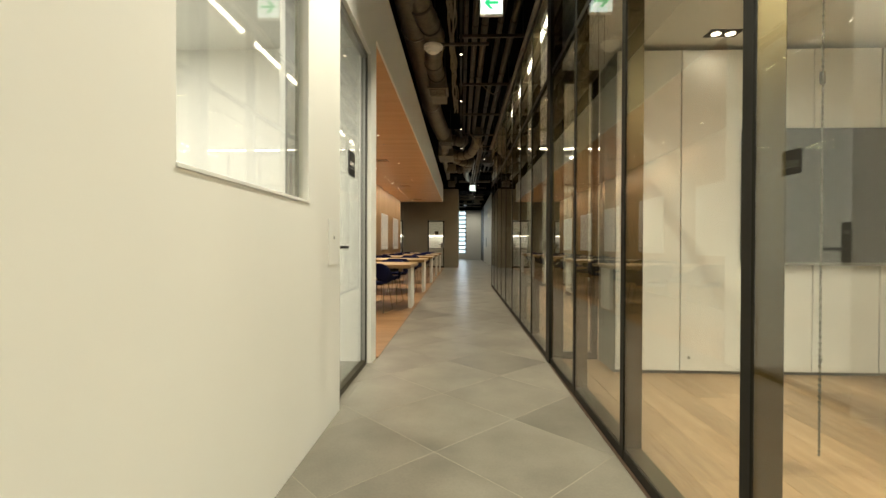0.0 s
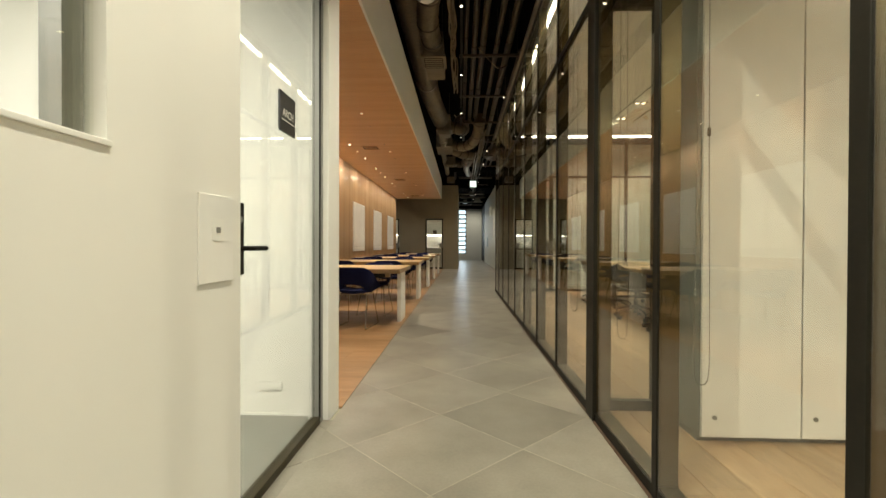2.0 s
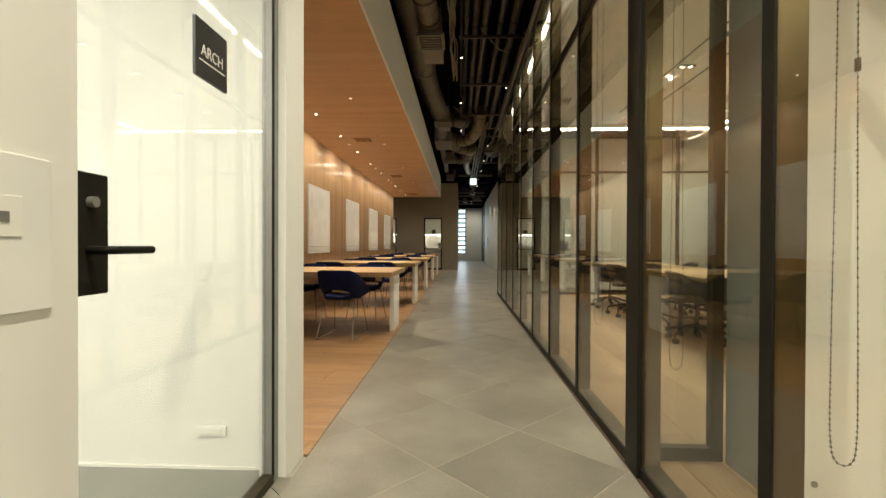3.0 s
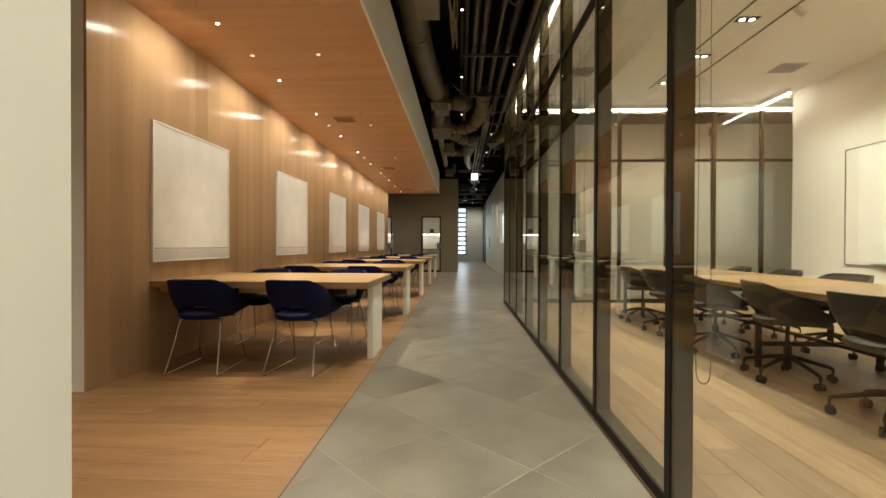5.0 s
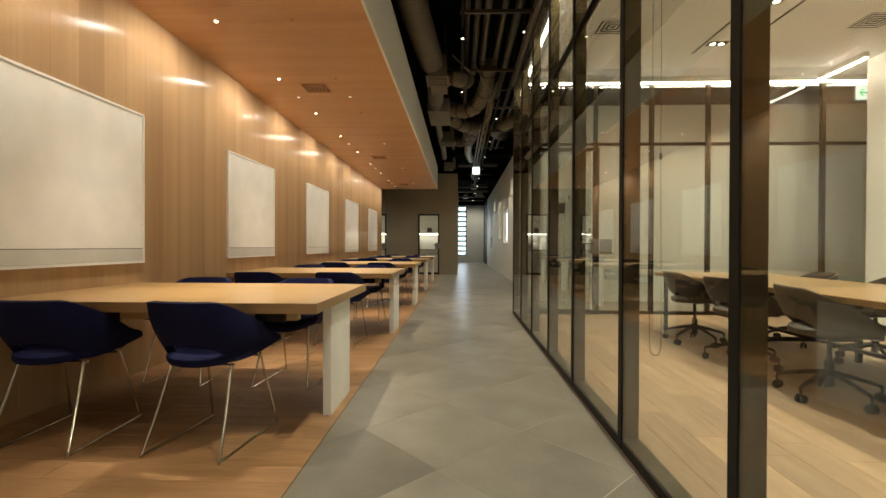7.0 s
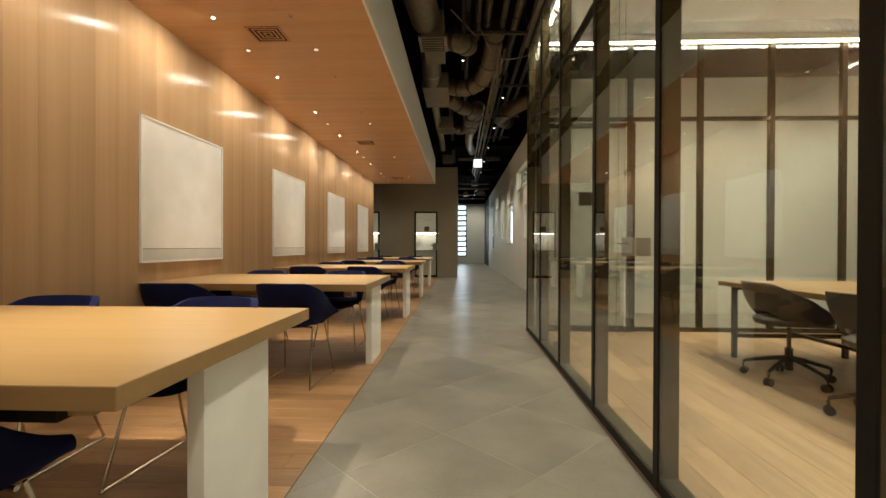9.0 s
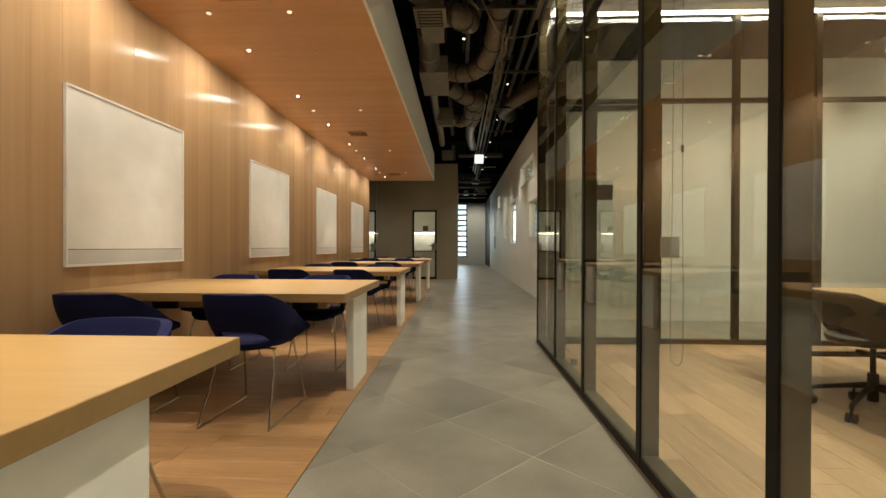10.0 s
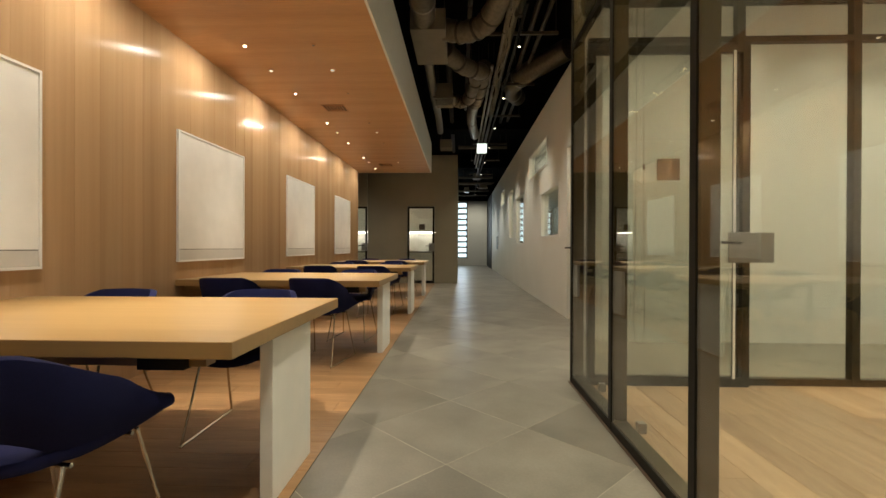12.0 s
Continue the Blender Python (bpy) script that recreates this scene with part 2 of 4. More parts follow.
# white partition: window opening, doorway, jamb block
LW = -0.650          # face of the wall with the window
W0, W1, WS, WH = 1.345, 2.380, 1.170, 2.40
D0, D1, DH = 2.955, 4.06, 2.52
T = 0.11
structure("wall_west", [(LX - T, LW, -2.4, W0, BED, TOP), (LX - T, LW, W1, D0, BED, TOP), (LX - T, LW, W0, W1, BED, WS), (LX - T, LW, W0, W1, WH, TOP),
                        (LX - T, LX, D0, D1, DH, TOP), (LX - T, LX, D1, 4.285, BED, TOP)], WHITE, "white painted partition with a window and a doorway")
structure("wall_room_end", [(-6, LX - T, 4.12, 4.285, BED, TOP)], WHITE, "white painted partition wall")
structure("wall_room_side", [(-3.6, -3.5, -2.4, 4.12, BED, 2.7)], WHITE, "white painted room wall")
structure("ceiling_room", [(-3.5, LX - T, -2.4, 4.12, 2.60, 2.68)], WHITE_CEIL, "white painted room ceiling", "ceiling")
structure("floor_room", [(-3.5, LX - T, -2.4, 4.12, BED, 0.0)], ROOMFLOOR, "smooth grey vinyl floor", "floor")

# timber alcove
structure("wall_alcove", [(-2.69, PX - 0.02, 6.452, 6.57, BED, CEIL)], WHITE, "white painted return wall beside the timber wall")
structure("wall_recess_back", [(-6, PX - 0.14, 8.4, 8.5, BED, CEIL)], GREYWALL, "taupe wall at the back of a dim recess")
structure("wall_timber_core", [(PX - 0.14, PX - 0.02, 6.57, 19.42, BED, CEIL)], GREYWALL, "plain backing wall behind veneer panels")
structure("ceiling_timber", [(-6, LX - 0.02, 4.285, 19.60, CEIL, CEIL + 0.08)], TIMBER_CEIL, "orange timber veneer ceiling", "ceiling")
structure("fascia", [(LX - 0.02, LX, 4.285, 19.62, CEIL - 0.002, TOP), (-6, LX - 0.02, 19.60, 19.62, CEIL, TOP)], WHITE, "white painted ceiling fascia")

# taupe wall with two glazed doorways
GY = (GREY, GREY + 0.18)
structure("wall_grey", [(-0.67, -0.06, *GY, BED, TOP), (-2.02, -1.40, *GY, BED, TOP), (-2.48, -2.02, GREY + 0.06, GREY + 0.18, BED, TOP), (-6, -3.2, *GY, BED, TOP), (-1.40, -0.67, *GY, 2.06, TOP), (-3.2, -2.48, *GY, 2.06, TOP),
                        (-0.18, -0.06, GREY + 0.18, 30.0, BED, TOP)], GREYWALL, "taupe plaster wall with two glazed doorways")
structure("wall_pantry", [(-6, -0.18, GREY + 1.9, GREY + 2.0, BED, TOP)], WHITE, "white pantry wall lit by a shelf light")
structure("ceiling_pantry", [(-6, -0.18, GREY + 0.18, GREY + 1.9, 2.5, 2.6)], WHITE, "white pantry ceiling", "ceiling")

# white wall past the meeting room, with real window openings
WINDOWS = [(15.40, 16.87, 1.16, 1.90), (16.34, 18.35, 2.38, 2.83), (19.24, 20.68, 1.07, 2.20), (21.40, 22.30, 1.24, 2.55), (23.9, 25.1, 2.40, 2.85)]


def wall_with_openings(x0, x1, y0, y1, z0, z1, holes):
    ys = sorted({y0, y1, *[h[0] for h in holes], *[h[1] for h in holes]})
    out = []
    for a, b in zip(ys, ys[1:]):
        mid, z = (a + b) / 2, z0
        for h in sorted((h for h in holes if h[0] < mid < h[1]), key=lambda h: h[2]):
            if h[2] > z:
                out.append((x0, x1, a, b, z, h[2]))
            z = h[3]
        out.append((x0, x1, a, b, z, z1))
    return out


structure("wall_white", wall_with_openings(WX, WX + 0.12, 13.37, 30.0, BED, TOP, WINDOWS + [(13.80, 14.86, BED, 2.35)]), WHITE, "white partition with small high and low windows")
structure("wall_white_return", [(WX, 7, 13.25, 13.37, BED, TOP)], WHITE, "white painted wall across from the glazed end")
structure("wall_white_back", [(5.0, 5.1, 13.37, FAR, BED, TOP)], WHITE, "white room wall seen through small windows")
structure("ceiling_white_room", [(WX + 0.12, 5.0, 13.37, FAR, 3.05, 3.15)], WHITE, "white room ceiling", "ceiling")
structure("wall_far_end", [(0.42, 1.75, FAR, FAR + 0.15, BED, 3.45), (4.9, 7, FAR, FAR + 0.15, BED, 3.45), (1.75, 4.9, FAR, FAR + 0.15, 3.0, 3.45), (1.75, 4.9, FAR, FAR + 0.15, BED, 0.5),
                           (-1.6, 0.42, FAR, FAR + 0.15, 3.40, 3.45), (-1.6, 0.42, FAR, FAR + 0.15, BED, 0.40), (-6, -1.6, FAR, FAR + 0.15, BED, 3.45)], WHITE, "white painted wall at the corridor's end")
# Near-black block added to close the gap above the end wall.
structure("wall_far_head", [(-6, 7, FAR, FAR + 0.15, 3.45, SLAB)], SLABM, "near-black block above the corridor's end")
# Solid black blocks stand for the dark door; there is no recess.
structure("wall_far_door", [(WX - 0.02, WX + 0.1, 30.0, 32.3, BED, TOP), (WX, WX + 0.12, 32.3, FAR, BED, TOP)], BLACK, "flat black door and wall at the corridor's end")

# meeting room and the small room before it
MW = 5.17
structure("wall_meeting", [(MW, MW + 0.15, -2.4, 11.07, BED, 3.34)], WHITE, "white painted meeting room wall")
structure("ceiling_meeting", [(GX + 0.10, 7, 4.36, END - 0.42, 3.34, 3.44), (GX + 0.10, 7, END - 0.06, END + 0.06, 3.34, 3.44), (GX + 0.10, GX + 0.12, END - 0.42, END - 0.06, 3.34, 3.44)], WHITE_CEIL, "white meeting room ceiling with a recessed air slot", "ceiling")
structure("ceiling_small_room", [(GX + 0.10, MW, -2.4, 4.28, 2.47, 2.55)], WHITE_CEIL, "white small room ceiling", "ceiling")
structure("wall_small_room", [(GX + 0.10, MW, 4.28, 4.36, 2.47, 3.34)], WHITE, "white bulkhead over the cabinets")

# ---- glass partitions ----


def mullion(bm, x0, x1, y0, y1, z0, z1):
    box(bm, x0, x1, y0, y1, z0, z1, 0.003)


glass_wall = tagged(new("glass_wall"), "full height glass wall with slim black steel mullions", "glass wall", kind="structure")
ZT0, ZT1, ZTOP = 2.36, 2.40, 3.26
PY = POSTS
for i, y in enumerate(PY):
    heavy = y == 4.185
    w = 0.068 if heavy else 0.020
    bm = bmesh.new()
    mullion(bm, GX - (0.012 if heavy else 0), GX + 0.010, y - w - 0.005, y + w + 0.005, 0.0, ZTOP)
    post = part("mullion", bm, BLACK, glass_wall)
    bm = bmesh.new()
    mullion(bm, GX + 0.010, GX + 0.086, y - w + 0.002, y + w - 0.002, 0.0, ZTOP)
    part("mullion_fin", bm, FIN, post, "dark bronze inner fin")
for a, b in zip(PY, PY[1:]):
    for z0, z1, nm in ((0.0, 0.045, "bottom_rail"), (ZT0, ZT1, "transom"), (ZTOP - 0.05, ZTOP, "top_rail")):
        bm = bmesh.new()
        box(bm, GX + 0.002, GX + 0.012, a + 0.020, b - 0.020, z0, z1)
        rail = part(nm, bm, BLACK, glass_wall)
        bm = bmesh.new()
        box(bm, GX + 0.012, GX + (0.084 if z0 == 0 else 0.028), a + 0.018, b - 0.018, z0, z1 + (0.008 if z0 == 0 else 0))
        part("inner_rail", bm, FIN if z0 == 0 else OLIVE, rail)
    for z0, z1 in ((0.05, ZT0 - 0.005), (ZT1 + 0.005, ZTOP - 0.055)):
        bm = bmesh.new()
        box(bm, GX + 0.004, GX + 0.009, a + 0.02, b - 0.02, z0 - 0.02, z1 + 0.02)
        part("pane", bm, GLASS, glass_wall)

bm = bmesh.new()
box(bm, GX - 0.030, GX + 0.09, POSTS[0], POSTS[-1] + 0.03, ZTOP + 0.002, ZTOP + 0.05, 0.004)
part("head_channel", bm, STEELBOX, glass_wall, "dull grey metal head channel")
end_wall = tagged(new("glass_wall_end"), "glazed end wall of the meeting room with bronze frames", "glass wall", kind="structure")
EX = [GX + 0.09, 1.955, 2.74, 3.525, 4.31, 5.095, 5.88, 6.9]
for x in EX[1:]:
    bm = bmesh.new()
    mullion(bm, x - 0.028, x + 0.028, END - 0.03, END + 0.03, 0, 3.34)
    part("mullion", bm, OLIVE, end_wall)
for a, b in zip(EX, EX[1:]):
    for z0, z1, nm in ((0.0, 0.05, "bottom_rail"), (2.40, 2.44, "transom"), (3.28, 3.34, "top_rail")):
        bm = bmesh.new()
        box(bm, a + 0.028, b - 0.028, END - 0.027, END + 0.027, z0, z1)
        part(nm, bm, OLIVE, end_wall)
    for z0, z1 in ((0.05, 2.40), (2.44, 3.28)):
        bm = bmesh.new()
        box(bm, a, b, END - 0.005, END + 0.005, z0, z1)
        part("pane", bm, GLASS, end_wall)


def glass_door(name, label, m, width, height, mat=OLIVE, sign=True):
    """A framed glass door in the local x-z plane, with its lock box and handle."""
    d = tagged(new(name), label, "door", kind="structure")
    d.matrix_world = m
    bm = bmesh.new()
    for b in ((0, 0.05, -0.022, 0.022, 0.0, height), (width - 0.05, width, -0.022, 0.022, 0.0, height), (0.05, width - 0.05, -0.02, 0.02, 0.0, 0.07), (0.05, width - 0.05, -0.02, 0.02, height - 0.05, height)):
        box(bm, *b)
    part("door_frame", bm, mat, d)
    bm = bmesh.new()
    box(bm, 0.045, width - 0.045, -0.005, 0.005, 0.065, height - 0.045)
    part("pane", bm, GLASS, d)
    bm = bmesh.new()
    box(bm, width - 0.15, width - 0.005, -0.034, -0.022, 0.86, 1.07, 0.004)
    lock = part("lock_box", bm, GREYMETAL, d, "square grey lock box")
    bm = bmesh.new()
    tube(bm, [(width - 0.09, -0.03, 1.0), (width - 0.09, -0.075, 1.0), (width - 0.10, -0.082, 1.0), (width - 0.22, -0.082, 1.0)], 0.009)
    part("handle", bm, BLACK, lock, "black lever handle")
    if sign:
        bm = bmesh.new()
        box(bm, width * 0.43, width * 0.43 + 0.155, -0.012, -0.006, 1.43, 1.58)
        part("name_plate", bm, BROWN, d, "small dark brown name plate")
    return d


glass_door("door_3", "glass door in a bronze frame", pose(GX + 0.10, END - 0.055, 0), 1.10, 2.36)
bm = bmesh.new()
box(bm, 2.02, 2.19, END - 0.02, END - 0.006, 0.86, 1.07, 0.003)
part("strike_box", bm, GREYMETAL, end_wall, "grey strike box beside the door")
# Aluminium door edge, coloured white for the light it catches.
bm = bmesh.new()
box(bm, 1.875, 1.892, END - 0.082, END - 0.078, 0.06, 2.32)
part("edge_strip", bm, WHITE_GLOSS, end_wall, "pale door edge strip")
partition = tagged(new("glass_partition"), "narrow framed glass pane between cabinets and glass wall", "glass wall", kind="structure")
bm = bmesh.new()
for b in ((GX + 0.09, 1.22, 4.29, 4.34, 0.0, 0.06), (GX + 0.09, GX + 0.14, 4.29, 4.34, 0.06, 2.45), (1.17, 1.22, 4.29, 4.34, 0.06, 2.45), (GX + 0.14, 1.17, 4.29, 4.34, 2.35, 2.45)):
    box(bm, *b)
part("window_frame", bm, OLIVE, partition)
bm = bmesh.new()
box(bm, GX + 0.13, 1.18, 4.31, 4.318, 0.05, 2.36)
part("pane", bm, GLASS, partition)

# window in the white wall
win = tagged(new("window_1"), "frameless interior window with a slim grey frame", "window", kind="structure")
bm = bmesh.new()
box(bm, LW - 0.035, LW - 0.027, W0 - 0.01, W1 + 0.01, WS - 0.01, WH + 0.01)
part("pane", bm, GLASS, win)
bm = bmesh.new()
box(bm, LW - 0.09, LW - 0.045, W1 - 0.055, W1 - 0.003, WS, WH)
part("window_frame", bm, GREYMETAL, win, "grey upright frame")
bm = bmesh.new()
box(bm, LW - 0.10, LW + 0.005, W0 - 0.004, W1 + 0.010, WS - 0.012, WS + 0.001, 0.002)
part("window_sill", bm, WHITE_GLOSS, win)

# glazed door in the white wall
door = tagged(new("door_1"), "glazed door in a grey frame with a black lever", "door", kind="structure")
DX = LX - 0.03
for nm, b in (("door_frame", (DX - 0.05, DX, D0 + 0.002, D0 + 0.045, 0.0, DH)), ("door_frame", (DX - 0.05, DX, D1 - 0.048, D1 - 0.002, 0.0, DH)), ("door_frame", (DX - 0.05, DX, D0 + 0.045, D1 - 0.048, DH - 0.05, DH)), ("threshold", (DX - 0.05, DX, D0 + 0.045, D1 - 0.048, BED, 0.035))):
    bm = bmesh.new()
    box(bm, *b, 0.002)
    part(nm, bm, GREYMETAL if nm == "door_frame" else OLIVE, door)
bm = bmesh.new()
box(bm, DX - 0.008, DX + 0.001, D1 - 0.051, D1 - 0.045, 0.03, DH - 0.05)
part("gasket", bm, BLACK, door, "black rubber seal")
bm = bmesh.new()
box(bm, DX - 0.03, DX - 0.02, D0 + 0.04, D1 - 0.045, 0.03, DH - 0.045)
part("pane", bm, GLASS, door)
bm = bmesh.new()
box(bm, DX - 0.018, DX - 0.002, D0 + 0.05, D0 + 0.152, 0.86, 1.11, 0.003)
plate = part("lock_plate", bm, BLACK, door, "black rectangular lock plate")
bm = bmesh.new()
tube(bm, smooth_path([(DX - 0.004, D0 + 0.095, 0.952), (DX + 0.035, D0 + 0.095, 0.952), (DX + 0.048, D0 + 0.11, 0.952), (DX + 0.048, D0 + 0.14, 0.952), (DX + 0.048, D0 + 0.22, 0.952)], 5), 0.009, 10)
part("handle", bm, BLACK, plate, "black lever handle", smooth=True)
bm = bmesh.new()
rod(bm, (DX - 0.004, D0 + 0.10, 1.05), (DX + 0.012, D0 + 0.10, 1.05), 0.011, 14)
part("lock_cylinder", bm, GREYMETAL, plate)


def lettering(name, text, size, m, mat, parent=None):
    cu = bpy.data.curves.new(name, "FONT")
    cu.body, cu.size, cu.align_x, cu.align_y, cu.extrude = text, size, "CENTER", "CENTER", 0.0006
    tmp = bpy.data.objects.new(name, cu)
    scene.collection.objects.link(tmp)
    me = bpy.data.meshes.new_from_object(tmp.evaluated_get(bpy.context.evaluated_depsgraph_get()))
    bpy.data.objects.remove(tmp)
    me.materials.clear()
    me.materials.append(mat)
    ob = new(name, me)
    ob.parent = parent
    ob.matrix_local = m
    return ob


sign = thing("door_sign", "black square room sign with white lettering on the glazed door", "sign", pose(DX - 0.014, 3.55, 1.54))
block("plate", -0.005, 0.005, -0.092, 0.092, -0.085, 0.085, SIGNBLACK, sign, 0.001)
lettering("lettering", "ARCH", 0.048, pose(0.0058, 0, -0.004, 90, 0, 90), SIGNWHITE, sign)
bm = bmesh.new()
for z, w in ((-0.034, 0.074),):
    box(bm, 0.0052, 0.0062, -w, w, z - 0.002, z + 0.002)
part("small_print", bm, SIGNWHITE, sign)

switch = thing("switch_plate", "off-white rectangular wall plate with a small key slot", "switch", pose(LW, 2.80, 0.980))
block("cover", 0.0, 0.005, -0.095, 0.095, -0.124, 0.124, WHITE_GLOSS, switch, 0.0015)
block("insert", 0.005, 0.0065, -0.030, 0.038, -0.005, 0.058, WHITE, switch, 0.0006)
block("key_slot", 0.0065, 0.008, -0.008, 0.016, 0.018, 0.034, GREYMETAL, switch, 0.0006)
outlet = thing("wall_outlet", "white low wall outlet plate in the side room", "outlet", pose(-1.02, 4.12, 0.165))
block("cover", -0.065, 0.065, -0.008, 0.0, -0.024, 0.024, WHITE_GLOSS, outlet, 0.002)
block("insert", -0.05, 0.05, -0.011, -0.008, -0.014, 0.014, WHITE, outlet, 0.001)
tagged(block("baseboard_room", -3.5, -0.83, 4.113, 4.12, 0.0, 0.012, WHITE_GLOSS), "thin white skirting", "baseboard", kind="structure")

# pantry behind the taupe wall
for k, (x0, x1) in enumerate(((-1.40, -0.67), (-3.2, -2.48))):
    glass_door("door_%d" % (4 + k), "black framed glass door in the taupe wall", pose(x0 + 0.005, GREY + 0.04, 0), x1 - x0 - 0.01, 2.05, BLACK)
shelf = thing("wall_shelf", "white wall shelf with a light strip under it", "shelf", pose(-2, GREY + 1.9, 0))
block("board", -3.5, 1.8, -0.30, 0.0, 1.42, 1.46, WHITE_GLOSS, shelf)
block("light_strip", -3.4, 1.75, -0.28, -0.24, 1.395, 1.418, SHELF_LED, shelf)
counter = thing("pantry_counter", "dark low counter under the lit shelf", "counter", pose(-2, GREY + 1.9, 0))
block("body", -3.5, 1.8, -0.55, -0.002, BED, 0.80, WHITE, counter)
block("worktop", -3.5, 1.8, -0.58, -0.002, 0.80, 0.84, GREYMETAL, counter)

# white wall windows: frames and panes
for k, (y0, y1, z0, z1) in enumerate(WINDOWS):
    w = tagged(new("window_%d" % (k + 2)), "small window in a thin white frame", "window", kind="structure")
    bm = bmesh.new()
    f = 0.03
    for b in ((y0 - f, y0, z0 - f, z1 + f), (y1, y1 + f, z0 - f, z1 + f), (y0, y1, z0 - f, z0), (y0, y1, z1, z1 + f)):
        box(bm, WX - 0.012, WX - 0.001, *b)
    part("window_frame", bm, WHITE_GLOSS, w)
    bm = bmesh.new()
    box(bm, WX + 0.045, WX + 0.055, y0 - 0.01, y1 + 0.01, z0 - 0.01, z1 + 0.01)
    part("pane", bm, GLASS, w)
wd = tagged(new("door_2"), "flush white door with a black lever", "door", kind="structure")
bm = bmesh.new()
box(bm, WX + 0.02, WX + 0.06, 13.84, 14.82, 0.0, 2.31)
part("leaf", bm, WHITE_GLOSS, wd)
bm = bmesh.new()
for b in ((13.80, 13.84, 0, 2.35), (14.82, 14.86, 0, 2.35), (13.84, 14.82, 2.31, 2.35)):
    box(bm, WX - 0.01, WX + 0.1, *b)
part("door_frame", bm, WHITE, wd)
bm = bmesh.new()
tube(bm, [(WX + 0.02, 14.74, 0.96), (WX - 0.045, 14.74, 0.96), (WX - 0.05, 14.72, 0.96), (WX - 0.05, 14.62, 0.96)], 0.01)
part("handle", bm, BLACK, wd, "black lever handle")
panel = thing("control_panel", "pale grey wall control panel", "panel", pose(WX, 26.8, 1.15))
block("cover", -0.02, 0, -0.3, 0.3, -0.25, 0.25, GREYMETAL, panel, 0.004)

# far daylight window with blinds


def blind_window(name, x0, x1, z0, z1):
    fw = tagged(new(name), "tall window with horizontal blinds and daylight", "window", kind="structure")
    mid = (x0 + x1) / 2
    bm = bmesh.new()
    for q in ((x0, x0 + 0.05, z0, z1), (mid - 0.03, mid + 0.03, z0 + 0.05, z1 - 0.05), (x1 - 0.05, x1, z0, z1), (x0 + 0.05, x1 - 0.05, z0, z0 + 0.05), (x0 + 0.05, x1 - 0.05, z1 - 0.05, z1)):
        box(bm, q[0], q[1], FAR - 0.02, FAR + 0.06, q[2], q[3])
    part("window_frame", bm, BLACK, fw)
    bm = bmesh.new()
    box(bm, x0 + 0.04, x1 - 0.04, FAR + 0.02, FAR + 0.03, z0 + 0.04, z1 - 0.04)
    part("pane", bm, GLASS, fw)
    z = z0 + 0.22
    while z < z1 - 0.15:
        bm = bmesh.new()
        box(bm, x0 + 0.01, x1 - 0.01, FAR + 0.08, FAR + 0.14, z, z + 0.10)
        part("slat", bm, GREYMETAL, fw)
        z += 0.30


blind_window("window_far", -1.6, 0.42, 0.40, 3.40)
blind_window("window_white_room", 1.75, 4.9, 0.5, 3.0)
tagged(block("backdrop", -3.2, 6.6, FAR + 1.0, FAR + 1.05, BED, 3.6, DAYLIGHT), "bright hazy daylight outside", "backdrop", kind="structure")

# ---- lights that the place has, and added fill lamps ----
WATT = 1.0


def downlight(x, y, z, watts, mat=None, angle=95, group="ceiling downlights", lit=True, r=0.022, colour=WARM, bulb=None, target=None, blend=0.75):
    d = thing("downlight", "small round recessed ceiling downlight" + ("" if lit else ", switched off"), "downlight", pose(x, y, z), group)
    bm = bmesh.new()
    tube(bm, [(0, 0, -0.004), (0, 0, 0.0)], r, 20)
    part("trim_ring", bm, mat or TIMBER_CEIL, d)
    bm = bmesh.new()
    rod(bm, (0, 0, -0.010), (0, 0, -0.004), r * 0.62, 18)
    part("lamp", bm, (bulb or BULB) if lit else GREYMETAL, d)
    if lit:
        spot("downlight_beam", x, y, z - 0.02, watts, angle, colour, target, blend)


for k in range(10):
    y = 7.18 + 1.307 * k
    downlight(-1.90, y, CEIL, 28 * WATT, angle=168, target=(-2.25, y, 1.75))
    if k:
        sn = thing("ceiling_sensor", "small round sensor flush in the timber ceiling", "sensor", pose(-1.29, y, CEIL), "ceiling sensors")
        bm = bmesh.new()
        rod(bm, (0, 0, -0.005), (0, 0, 0.0), 0.022, 18)
        part("base", bm, TIMBER_CEIL, sn)
        bm = bmesh.new()
        rod(bm, (0, 0, -0.011), (0, 0, -0.005), 0.010, 14)
        part("eye", bm, GREYMETAL, sn)
for k in range(5):
    y = 7.82 + 2.59 * k
    downlight(-1.28, y, CEIL, 340 * WATT, angle=56, bulb=BULB_DIM, r=0.028, blend=1.0)
    downlight(-1.90, y, CEIL, 105 * WATT, angle=54, bulb=BULB_DIM, r=0.028, blend=1.0)
# Both out of view, added to brighten the bay's near floor and the recess.
downlight(-1.45, 4.95, CEIL, 95 * WATT, angle=84)
downlight(-4.0, 5.4, CEIL, 70 * WATT, angle=120)


def twin_light(x, y, z, watts, angle=110):
    d = thing("twin_downlight", "black recessed twin downlight", "downlight", pose(x, y, z), "twin downlights in the meeting room ceiling")
    block("housing", -0.11, 0.11, -0.055, 0.055, -0.006, 0.0, BLACK, d)
    for s in (-0.05, 0.05):
        bm = bmesh.new()
        rod(bm, (s, 0, -0.011), (s, 0, -0.006), 0.03, 16)
        part("lamp", bm, BULB, d)
    spot("twin_beam", x, y, z - 0.02, watts, angle, NEUTRAL, blend=1.0, size=0.015)


